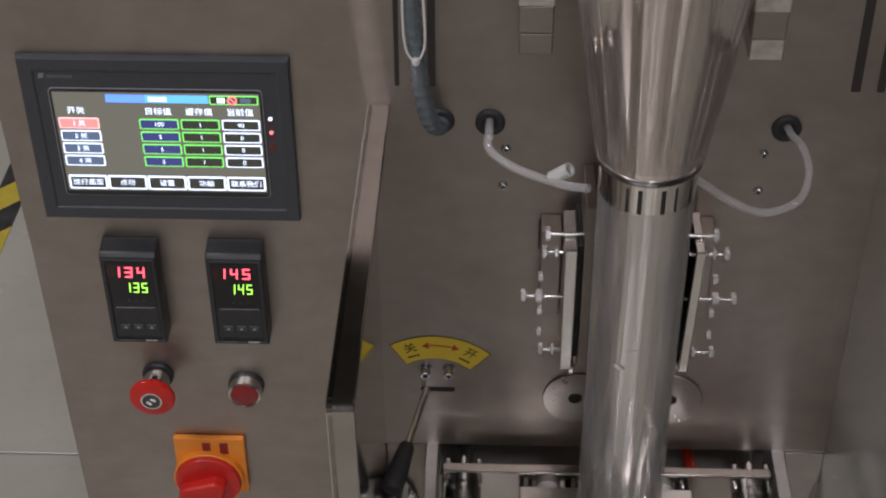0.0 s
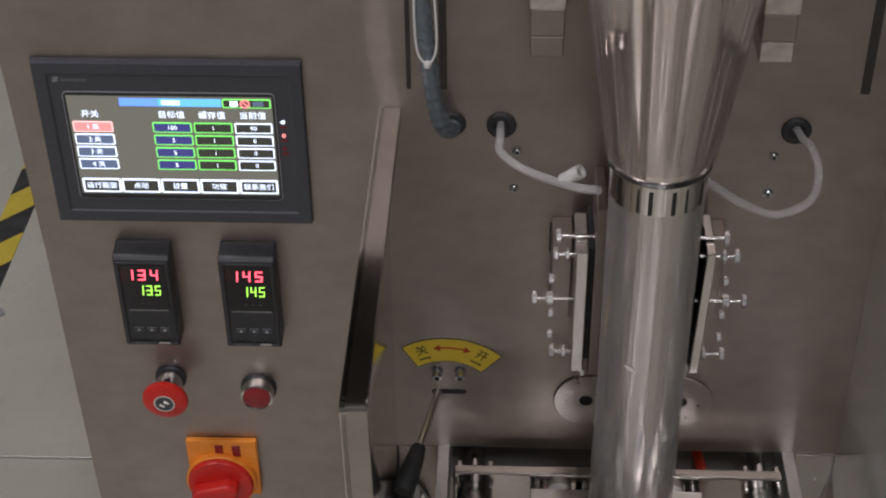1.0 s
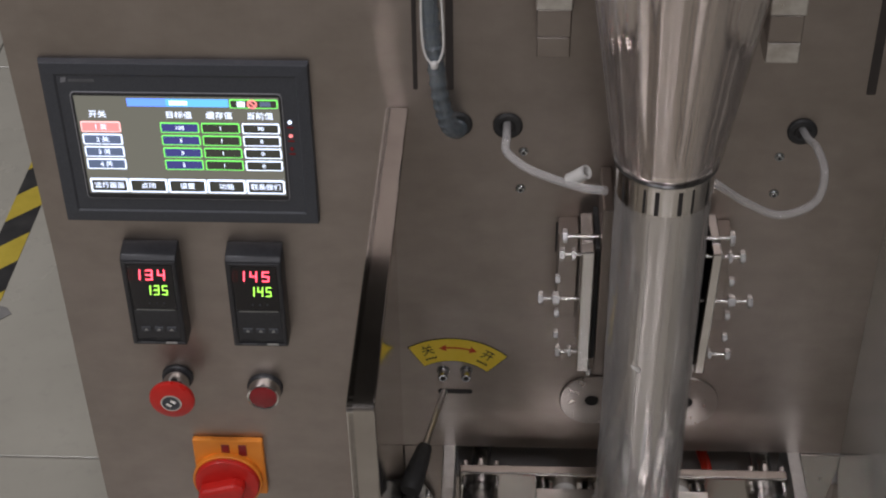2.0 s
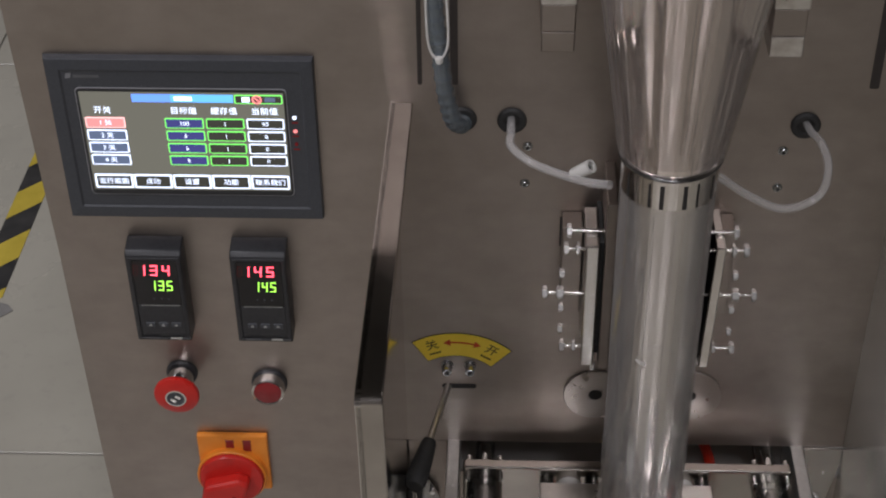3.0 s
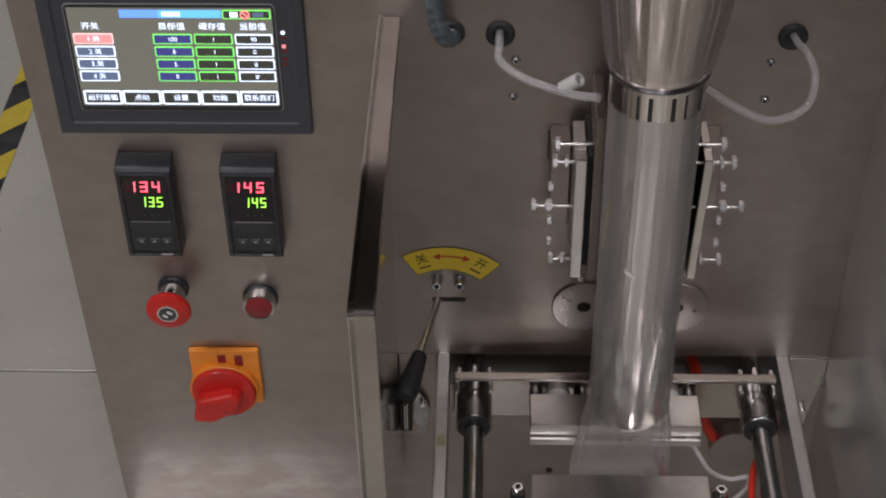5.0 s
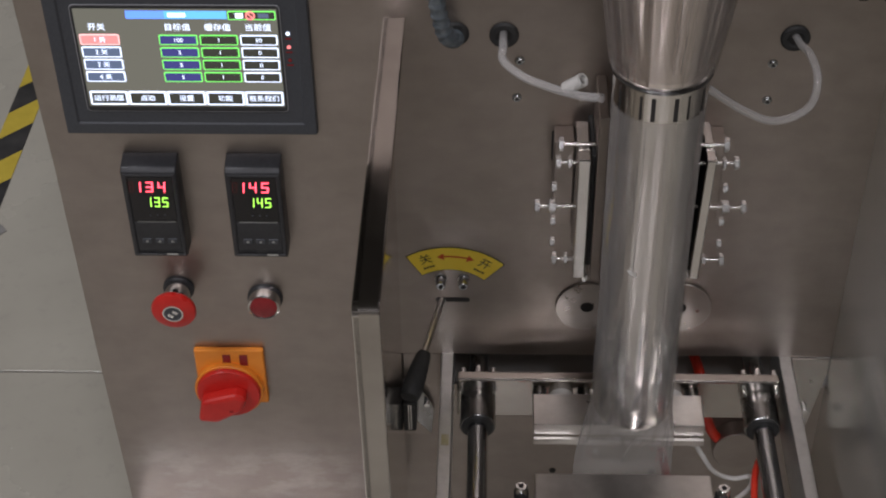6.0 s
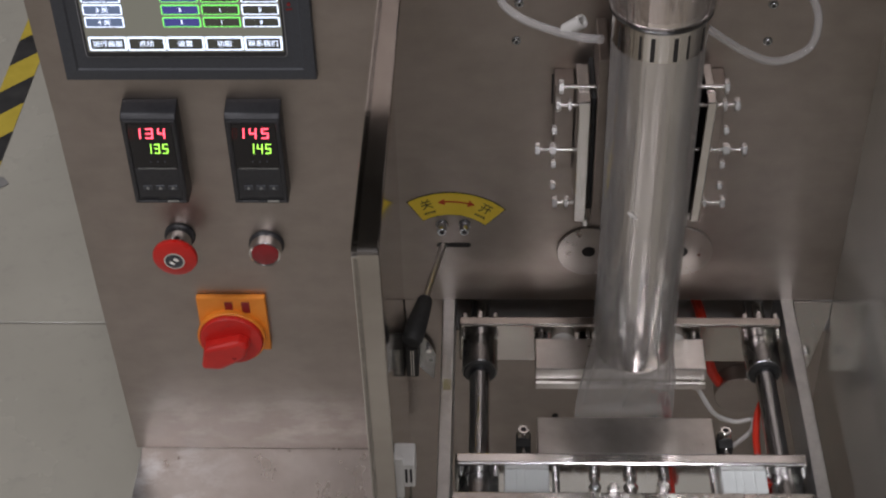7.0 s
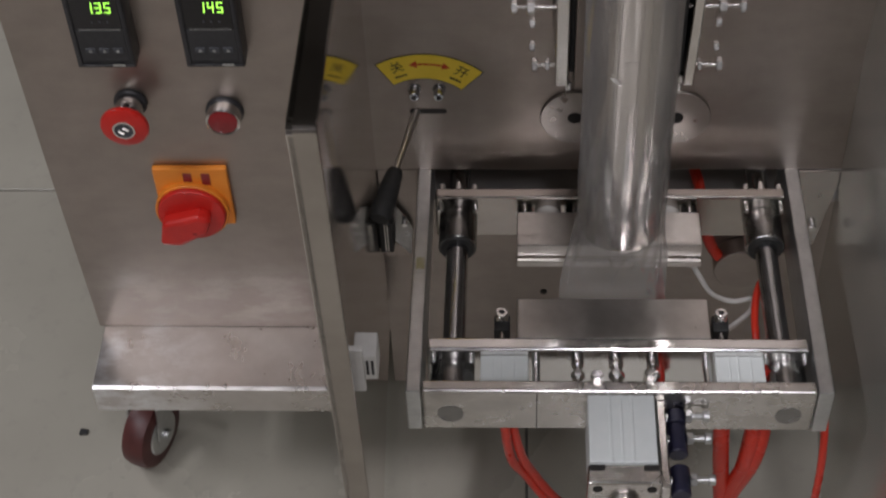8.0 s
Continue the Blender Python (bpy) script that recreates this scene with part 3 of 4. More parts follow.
    for z, m in ((0.8009, SCR_WHITE), (0.7873, SCR_RED), (0.7741, REDLENS)):
        part("status_lamp", cyl((0.2035, -0.0064, z), (0.2035, -0.0072, z), 0.0017), m, h)
        part("lamp_caption", box(0.2008, 0.2062, -0.0067, -0.0063, z - 0.0060, z - 0.0045, 0), REDLENS, h)
    part("maker_mark", prism([(0.0145, 0.8375), (0.0190, 0.8385), (0.0200, 0.8430), (0.0155, 0.8425)], "y", -0.0068, -0.0063), plain("grey_print", (0.20, 0.20, 0.21), (0.25, 0.25, 0.26), 0.5), h)
    part("maker_word", box(0.0215, 0.0430, -0.0067, -0.0063, 0.8385, 0.8410, 0), plain("dim_print", (0.10, 0.10, 0.105), (0.13, 0.13, 0.135), 0.5), h)


build_hmi()


# ---- temperature controllers ----
SEGS = {"8": "abcdefg", "1": "bc", "3": "abgcd", "4": "fgbc", "5": "afgcd"}


def digit(ch, x, z, w, hgt, y, mat, parent):
    """One seven-segment figure; x, z is its lower left corner."""
    t = w * 0.22
    bars = {"a": (0, w, hgt - t, hgt), "g": (0, w, hgt / 2 - t / 2, hgt / 2 + t / 2), "d": (0, w, 0, t),
            "f": (0, t, hgt / 2, hgt), "e": (0, t, 0, hgt / 2), "b": (w - t, w, hgt / 2, hgt), "c": (w - t, w, 0, hgt / 2)}
    bm = bmesh.new()
    g = t * 0.08
    for s in SEGS[ch]:
        a, b, c, d = bars[s]
        sl = [(c + g, a + g), (c + g, b - g), (d - g, b - g), (d - g, a + g)]
        prism([(x + u + 0.08 * v, z + v) for v, u in sl], "y", y - 0.0003, y, 0, bm)
    part("digit", bm, mat, parent)


def build_controller(x0, top, low):
    c = thing("temperature_controller", "black digital temperature controller showing %s over %s" % (top, low), "temperature controller", "temperature controllers")
    x1, z0, z1, yf = x0 + 0.0493, 0.5635, 0.662, -0.0217
    bm = prism([(yf, z0), (yf, z1), (yf + 0.004, z1 + 0.0042), (-0.004, z1 + 0.0078), (0.0, z1 + 0.0078), (0.0, z0)], "x", x0 - 0.0010, x1, 0.0012)
    part("housing", smooth(bm, 60), DARK, c)
    part("front_frame", frame_ring(x0 + 0.0012, x1 - 0.0012, z0 + 0.0012, z1 - 0.0010, 0.0026, yf - 0.0010, yf + 0.001), DARK, c)
    part("display_window", box(x0 + 0.0046, x1 - 0.0046, yf - 0.0004, yf + 0.001, z0 + 0.0430, z1 - 0.0045, 0.0002, 1), plain("smoked_window", (0.008, 0.007, 0.008), (0.012, 0.010, 0.011), 0.15), c)
    part("keypad", box(x0 + 0.0046, x1 - 0.0046, yf - 0.0004, yf + 0.001, z0 + 0.0095, z0 + 0.0418, 0.0002, 1), DARK, c)
    part("divider_line", box(x0 + 0.0075, x1 - 0.0065, yf - 0.0008, yf, z0 + 0.0422, z0 + 0.0428, 0), ZINC, c)
    for i, ch in enumerate(top):
        digit(ch, x0 + 0.0088 + i * 0.0110, 0.6408, 0.0068, 0.0118, yf - 0.0005, LED_RED, c)
    digit("8", x0 + 0.0088 - 0.0045, 0.6408, 0.0048, 0.0118, yf - 0.0003, LED_OFF, c)
    for i, ch in enumerate(low):
        digit(ch, x0 + 0.0178 + i * 0.0076, 0.6236, 0.0052, 0.0112, yf - 0.0005, LED_GREEN, c)
    for i in range(3):
        part("key", box(x0 + 0.0092 + i * 0.0118, x0 + 0.0180 + i * 0.0118, yf - 0.0014, yf, 0.5805, 0.5862, 0.0006, 1), BEZEL, c)
        part("key_mark", prism([(x0 + 0.0118 + i * 0.0118, 0.5822), (x0 + 0.0152 + i * 0.0118, 0.5822), (x0 + 0.0135 + i * 0.0118, 0.5848)], "y", yf - 0.0018, yf - 0.0014), ZINC, c)
        part("pilot_dot", cyl((x0 + 0.0205 + i * 0.0066, yf, 0.6140), (x0 + 0.0205 + i * 0.0066, yf - 0.0008, 0.6140), 0.0009, seg=10), BEZEL, c)
    part("maker_bar", box(x0 + 0.0300, x0 + 0.0405, yf - 0.0016, yf - 0.0011, 0.5665, 0.5685, 0), ZINC, c)
    part("model_bar", box(x0 + 0.0065, x0 + 0.0205, yf - 0.0016, yf - 0.0011, 0.5668, 0.5682, 0), plain("dim_bar", (0.08, 0.08, 0.085), (0.1, 0.1, 0.105), 0.5), c)


build_controller(0.0442, "134", "135")
build_controller(0.1381, "145", "145")


# ---- buttons and main switch ----
def turned_y(prof, x, z, seg=32):
    """A turned shape whose axis comes out of the panel: (radius, distance in front of the panel)."""
    return lathe(prof, seg, Matrix.Translation((x, 0, z)) @ pose(0, 0, 0, 90, 0, 0))


def build_estop():
    x, z = 0.0743, 0.5050
    e = thing("emergency_stop", "red mushroom emergency stop button with silver centre", "emergency stop")
    part("base_ring", turned_y([(0.0, 0), (0.0150, 0), (0.0150, 0.003), (0.0138, 0.0042), (0.0, 0.0042)], x, z), DARK, e)
    part("collar", turned_y([(0.0118, 0.004), (0.0124, 0.005), (0.0124, 0.020), (0.0112, 0.0215), (0.0, 0.0215)], x, z), CHROME, e)
    part("mushroom_head", turned_y([(0.0100, 0.0235), (0.0190, 0.0285), (0.0212, 0.0302), (0.0217, 0.0325), (0.0208, 0.0348), (0.0170, 0.0366), (0.0105, 0.0374), (0.0, 0.0376)], x, z, 40), RED, e)
    part("centre_face", turned_y([(0.0, 0.0378), (0.0083, 0.0378), (0.0082, 0.0381), (0.0, 0.0381)], x, z), BEZEL, e)
    part("centre_disc", turned_y([(0.0, 0.0370), (0.0098, 0.0370), (0.0100, 0.0384), (0.0084, 0.0386), (0.0082, 0.0378), (0.0, 0.0378)], x, z), CHROME, e, "silver ring with twist arrows")
    for s in (0.0, 180.0):
        bm = box(-0.0012, 0.0045, -0.0390, -0.0380, -0.0012, 0.0026, 0.0002, 1)
        bm.transform(pose(x, 0, z) @ pose(0, 0, 0, 0, 35 + s, 0) @ pose(-0.001, 0, 0.0022))
        part("arrow_mark", bm, CHROME, e)


def build_push():
    x, z = 0.1575, 0.4933
    p = thing("push_button", "dark red push button in a chrome ring", "push button")
    part("base_ring", turned_y([(0.0, 0), (0.0172, 0), (0.0172, 0.0030), (0.0160, 0.0045), (0.0, 0.0045)], x, z), DARK, p)
    part("chrome_ring", turned_y([(0.0, 0.004), (0.0154, 0.004), (0.0156, 0.0055), (0.0157, 0.0140), (0.0153, 0.0158), (0.0143, 0.0165), (0.0133, 0.0158), (0.0131, 0.0148), (0, 0.0148)], x, z, 48), CHROME, p)
    part("cap", turned_y([(0.0130, 0.0146), (0.0130, 0.0156), (0.0116, 0.0163), (0.0, 0.0166)], x, z, 40), REDLENS, p)


def build_isolator():
    s = thing("rotary_switch", "orange mains isolator with large red rotary handle", "rotary switch")
    x0, x1, z0, z1 = 0.0800, 0.1498, 0.3520, 0.4262
    part("base_plate", box(x0, x1, -0.0070, -0.0004, z0, z1, 0.0015, 2), ORANGE, s)
    for a in (0.1083, 0.1253):
        part("window_recess", box(a, a + 0.0082, -0.0074, -0.0060, 0.4058, 0.4206, 0.0002, 1), REDLENS, s)
    cx, cz = 0.1120, 0.3755
    part("rim", turned_y([(0.0, 0.0068), (0.0345, 0.0068), (0.0349, 0.0085), (0.0349, 0.0132), (0.0342, 0.0140), (0.0326, 0.0138), (0.0320, 0.0085), (0.0, 0.0085)], cx, cz, 48), ORANGE, s)
    part("dial", turned_y([(0.0, 0.0086), (0.0322, 0.0086), (0.0322, 0.0165), (0.0310, 0.0182), (0.0, 0.0180)], cx, cz, 48), RED, s)
    # wedge-shaped grip, its blunt end at lower left
    poly = [(-0.0315, -0.0255), (-0.0120, -0.0275), (0.0150, -0.0110), (0.0205, 0.0060), (0.0100, 0.0130), (-0.0260, 0.0020)]
    part("grip", prism([(cx + u, cz + v) for u, v in poly], "y", -0.0335, -0.0170, 0.0040), RED, s)
    part("padlock_hole", box(cx + 0.0020, cx + 0.0060, -0.0337, -0.0325, cz - 0.0105, cz - 0.0080, 0.0002, 1), REDLENS, s)


build_estop()
build_push()
build_isolator()


# ---- back plate fittings ----
def build_label():
    lb = thing("direction_label", "yellow arc sticker with open and close marks", "sticker")
    cx, cz, r0, r1, lean = 0.3372, 0.4836, 0.0480, 0.0750, 5.5

    def at(t, r):
        return (cx + r * math.sin(radians(t + lean)), cz + r * math.cos(radians(t + lean)))

    def arc(ra, rb, h, n=28):
        turns = [-h + 2 * h * i / n for i in range(n + 1)]
        return [at(t, rb) for t in turns] + [at(t, ra) for t in turns[::-1]]
    part("sticker_edge", prism(arc(r0 - 0.0007, r1 + 0.0007, 38.9), "y", -0.0005, -0.0001), INK, lb)
    part("sticker_face", prism(arc(r0, r1, 38.2), "y", -0.0008, -0.0004), YELLOW, lb)
    for ang, word in ((-26.0, "关"), (26.0, "开")):
        m = pose(cx, -0.0009, cz) @ pose(0, 0, 0, 0, ang + lean, 0) @ pose(0, 0, 0.0640) @ pose(0, 0, 0, 90, 0, 0)
        part("word", lettering(word, 0.0125, m, 0.0001), INK, lb)
        m2 = pose(cx, -0.0009, cz) @ pose(0, 0, 0, 0, ang + lean, 0) @ pose(0, 0, 0.0542)
        for k in range(4):
            bm = box(-0.0056 + 0.0029 * k, -0.0056 + 0.0029 * k + 0.0021, -0.0002, 0.0002, -0.0010, 0.0010, 0)
            bm.transform(m2)
            part("small_word", bm, INK, lb)
    turns = [-11 + 2.2 * i for i in range(11)]
    part("arrow_shaft", prism([at(t, 0.0652) for t in turns] + [at(t, 0.0636) for t in turns[::-1]], "y", -0.0011, -0.0007), REDINK, lb)
    for sgn in (-1, 1):
        part("arrow_head", prism([at(sgn * t, r) for t, r in ((16.0, 0.0644), (10.0, 0.0684), (10.0, 0.0604))], "y", -0.0011, -0.0007), REDINK, lb)


build_label()


def cap_screw(x, z, r, h, name, label, group):
    s = thing(name, label, "screw", group)
    part("washer", turned_y([(0, 0), (r * 1.35, 0), (r * 1.35, 0.0010), (r * 0.9, 0.0013), (0, 0.0013)], x, z, 20), GUNMETAL, s)
    part("head", turned_y([(r, 0.0012), (r, h - 0.0006), (r - 0.0006, h), (r * 0.55, h), (r * 0.5, h - 0.0020), (0, h - 0.0020)], x, z, 20), ROD, s)
    part("socket", turned_y([(0, h - 0.0018), (r * 0.5, h - 0.0018), (r * 0.5, h - 0.0012), (0, h - 0.0012)], x, z, 6), CAVITY, s)


for sx, sz in ((0.4000, 0.7705), (0.3982, 0.7320), (0.6160, 0.7685), (0.6155, 0.7305)):
    cap_screw(sx, sz, 0.0032, 0.0035, "pan_screw", "small steel screw in the back plate", "back plate screws")
for sx in (0.3290, 0.3507):
    cap_screw(sx, 0.5190, 0.0045, 0.0120, "cap_screw", "steel socket cap screw below the yellow sticker", "lever cap screws")


def build_lever():
    part_slot = thing("lever_slot", "dark horizontal slot for the lever", "slot")
    part("slot_opening", rounded(0.3236, 0.3566, 0.4896, 0.4948, 0.0025, -0.0006, 0.0020), CAVITY, part_slot)
    lv = thing("lever", "thin steel lever with a black plastic grip", "lever")
    a, b, c = Vector((0.3300, 0.002, 0.4918)), Vector((0.3155, -0.0780, 0.4960)), Vector((0.3040, -0.1210, 0.4850))
    part("rod", cyl(a, b + (c - b) * 0.2, 0.0031, 0.0029, 16), GROUND, lv)
    m = Matrix.Translation(b) @ (c - b).to_track_quat("Z", "Y").to_matrix().to_4x4()
    n = (c - b).length
    part("grip", lathe([(0.0, 0), (0.0058, 0.0004), (0.0072, 0.004), (0.0088, n * 0.45), (0.0100, n * 0.80), (0.0098, n), (0.0082, n + 0.004), (0.0, n + 0.0052)], 28, m), RUBBER, lv)


build_lever()


def grommet(x, z, r, label):
    g = thing("cable_grommet", label, "grommet", "cable grommets")
    part("rubber_ring", turned_y([(r * 0.45, 0.0002), (r, 0.0002), (r, 0.0016), (r * 0.86, 0.0034), (r * 0.6, 0.0036), (r * 0.45, 0.0022)], x, z, 32), RUBBER, g)
    part("opening", turned_y([(0, 0.0004), (r * 0.5, 0.0004), (r * 0.5, 0.0012), (0, 0.0012)], x, z, 24), CAVITY, g)


grommet(0.3450, 0.7975, 0.0118, "black rubber grommet round the corrugated conduit")
grommet(0.3864, 0.7965, 0.0125, "black rubber grommet with a clear hose")
grommet(0.6318, 0.7945, 0.0125, "black rubber grommet with a clear hose")

# clear hoses
hose_l = thing("clear_hose", "milky clear plastic hose with a short open branch", "hose", "clear hoses")
part("hose", sweep([(0.3858, 0.002, 0.7985), (0.3856, -0.018, 0.7965), (0.3860, -0.027, 0.7880), (0.4030, -0.040, 0.7808), (0.4282, -0.060, 0.7828), (0.4477, -0.082, 0.7915), (0.4640, -0.097, 0.8000)], 0.0037, 14), HOSE, hose_l)
part("branch", lathe([(0.0036, 0), (0.0052, 0.001), (0.0058, 0.016), (0.0058, 0.0215), (0.0040, 0.0215), (0.0038, 0.004)], 20, Matrix.Translation((0.4360, -0.0640, 0.7860)) @ Vector((0.0150, -0.008, 0.0150)).to_track_quat("Z", "Y").to_matrix().to_4x4()), WHITE, hose_l)
hose_r = thing("clear_hose", "milky clear plastic hose looped to the collar", "hose", "clear hoses")
part("hose", sweep([(0.6318, 0.002, 0.7960), (0.6345, -0.016, 0.7975), (0.6395, -0.032, 0.7985), (0.6442, -0.050, 0.7863), (0.6378, -0.060, 0.7651), (0.6099, -0.070, 0.7588), (0.5795, -0.080, 0.7775), (0.5480, -0.094, 0.8080)], 0.0035, 14), HOSE, hose_r)

# corrugated conduit
cond = thing("corrugated_conduit", "grey translucent spiral conduit hanging into the plate", "conduit")
part("conduit", sweep([(0.3460, 0.004, 0.7970), (0.3440, -0.010, 0.7980), (0.3375, -0.024, 0.8130), (0.3318, -0.030, 0.8420), (0.3280, -0.032, 0.8816), (0.3245, -0.032, 0.9150), (0.3225, -0.030, 0.9600), (0.3210, -0.026, 1.05), (0.3200, -0.020, 1.20)], 0.0070, 18, 26,
     radius=lambda i: 0.0068 + 0.0012 * max(0.0, math.sin(i * 0.80)) ** 3), clear_mat("smoky_conduit", (0.15, 0.18, 0.20), 0.30, 0.16, 0.3, (1, 1, 1), 90), cond)
part("core_wires", sweep([(0.3460, 0.004, 0.7970), (0.3440, -0.010, 0.7980), (0.3375, -0.024, 0.8130), (0.3318, -0.030, 0.8420), (0.3280, -0.032, 0.8816), (0.3245, -0.032, 0.9150), (0.3225, -0.030, 0.9600), (0.3210, -0.026, 1.05), (0.3200, -0.020, 1.20)], 0.0040, 10, 6), BEZEL, cond)
tie = thing("cable_tie", "white cable tie looped round the conduit", "cable tie")
part("strap", sweep([(0.3185, -0.036, 0.960), (0.3178, -0.0385, 0.920), (0.3200, -0.0400, 0.8900), (0.3280, -0.0415, 0.8800), (0.3345, -0.0400, 0.8920), (0.3345, -0.0385, 0.920), (0.3318, -0.036, 0.960)], 0.0010, 8), WHITE, tie)
part("knot", lathe([(0, -0.0035), (0.0026, -0.0025), (0.0034, 0), (0.0026, 0.0025), (0, 0.0035)], 14, pose(0.3278, -0.0425, 0.8800)), WHITE, tie)

# slits in the plates above the guards
for x0, x1 in ((0.3076, 0.3114), (0.3348, 0.3412), (0.6790, 0.6868), (0.7000, 0.7065)):
    s = thing("plate_slit", "narrow dark vertical slit in the back plate", "slit", "plate slits")
    part("slit_opening", rounded(x0, x1, 0.8310, 1.24, 0.0016, -0.0006, 0.002), SLIT, s)


def build_bracket(x0, x1, z0, foot, label):
    b = thing("support_bracket", label, "bracket", "upper brackets")
    part("arm", box(x0, x1, -0.050, -0.0002, z0 + 0.0185, z0 + 0.0425, 0.0012), PLATE, b)
    part("cap", box(x0 - 0.0008, x1 + 0.0008, -0.0515, -0.0002, z0 + 0.0428, z0 + 0.0900, 0.0012), HAZE, b)
    part("foot", box(x0 + 0.0004, x1 - 0.0004, -0.0495, -0.0002, z0, z0 + 0.0182, 0.0010), foot, b)


build_bracket(0.4073, 0.4340, 0.8922, PLATE, "steel support block above the clear hose")
build_bracket(0.5838, 0.6105, 0.8895, HAZE, "bright steel support block beside the collar")


# ---- film pulling unit beside the tube ----
def hexbolt(parent, x_head, x_tip, y, z, side, nut_at=None, r=0.0050):
    s = side
    bolt = part("bolt", hexa((x_head, y, z), (x_head + s * 0.0048, y, z), r * 1.25), BOLT, parent)
    part("thread", cyl((x_head + s * 0.0048, y, z), (x_tip, y, z), 0.0019, seg=12), STEEL, bolt)
    if nut_at is not None:
        part("nut", hexa((nut_at, y, z), (nut_at + s * 0.0036, y, z), r * 1.2), BOLT, bolt)


def build_puller():
    u = thing("film_puller", "steel clamp plates with adjusting bolts beside the tube", "film puller")
    for side, cx in ((1, 0.5062), (-1, 0.5062)):
        def X(d):
            return cx - side * d
        out = 0.0085 if side < 0 else 0.0
        a, b = sorted((X(0.0560 + out), X(0.0452 + out)))
        bm = box(a, b - 0.0022 * (side < 0), -0.0700, -0.0130, 0.5835, 0.7165, 0.0012)
        if side < 0:
            for v in bm.verts:
                v.co.x -= 0.0045 * (0.7165 - v.co.z) / 0.133 + 0.0015
        part("clamp_plate", bm, CLAMP if side > 0 else GUARD, u)
        for z in (0.610, 0.695):
            part("plate_stay", cyl(((a + b) / 2 - 0.002 * (side < 0), -0.0135, z), ((a + b) / 2 - 0.002 * (side < 0), 0.0005, z), 0.0036, seg=14), STEEL, u)
        a, b = sorted((X(0.0402), X(0.0310)))
        part("guide_strip", box(a, b, -0.0640, -0.0002, 0.5750, 0.7560, 0.0012), PLATE, u)
        # black strip stands in for the shaded gap beside the clamp plate
        a, b = sorted((X(0.0446 + out * 0.4), X(0.0404)))
        part("dark_gap_strip", box(a, b, -0.0600, -0.0002, 0.5900, 0.7140, 0.0008), RUBBER, u)
        a, b = sorted((X(0.0745), X(0.0570)))
        part("mount_block", box(a, b, -0.0250, -0.0002, 0.6080, 0.7020, 0.001), PLATE, u)
        a, b = sorted((X(0.0762), X(0.0712)))
        part("mount_slot", box(a, b, -0.0008, 0.001, 0.6640, 0.6960, 0), CAVITY, u)
        for d, y, z, nut in ((0.0725, -0.050, 0.7187, None), (0.0745, -0.050, 0.6994, 0.0640), (0.0915, -0.050, 0.6505, 0.0790), (0.0750, -0.050, 0.5894, 0.0640)):
            d += 0.0 if side > 0 else (0.0 if z > 0.71 else 0.0085 if z > 0.69 else 0.0025 if z > 0.6 else 0.0055)
            hexbolt(u, X(d), X(0.0400), y, z, side, X(nut + (0.008 if side < 0 and z > 0.69 else 0)) if nut else None)
        for z in (0.6690, 0.6310, 0.6060):
            k = part("lock_nut", hexa((X(0.0770), -0.046, z), (X(0.0722), -0.046, z), 0.0046), BOLT, u)
        part("jam_nut", hexa((X(0.0790), -0.050, 0.6505), (X(0.0725), -0.050, 0.6505), 0.0062), BOLT, u)
        part("foot_screw", hexa((X(0.0452), -0.060, 0.5720), (X(0.0452), -0.060, 0.5790), 0.0034), BOLT, u)
        part("end_stop", box(*sorted((X(0.0520), X(0.0440))), -0.062, -0.0002, 0.5790, 0.5870, 0.0008), STEEL, u)


build_puller()

for rx in (0.4705, 0.5600):
    r = thing("roller_disc", "pale steel roller disc with a dark bore", "roller", "roller discs")
    bm = (turned_y([(0.0065, 0.0005), (0.0305, 0.0005), (0.0305, 0.0022), (0.0300, 0.0027), (0.0070, 0.0027), (0.0065, 0.0024), (0.0065, 0.0005)], rx, 0.4855, 64))
    for f in bm.faces:
        f.smooth = False
    part("disc", bm, DISC, r)
    part("bore", turned_y([(0, 0.0006), (0.0070, 0.0006), (0.0066, 0.0022), (0, 0.0022)], rx, 0.4855, 24), CAVITY, r)


# ---- sealing jaws on their rods ----
ZT = 0.4194


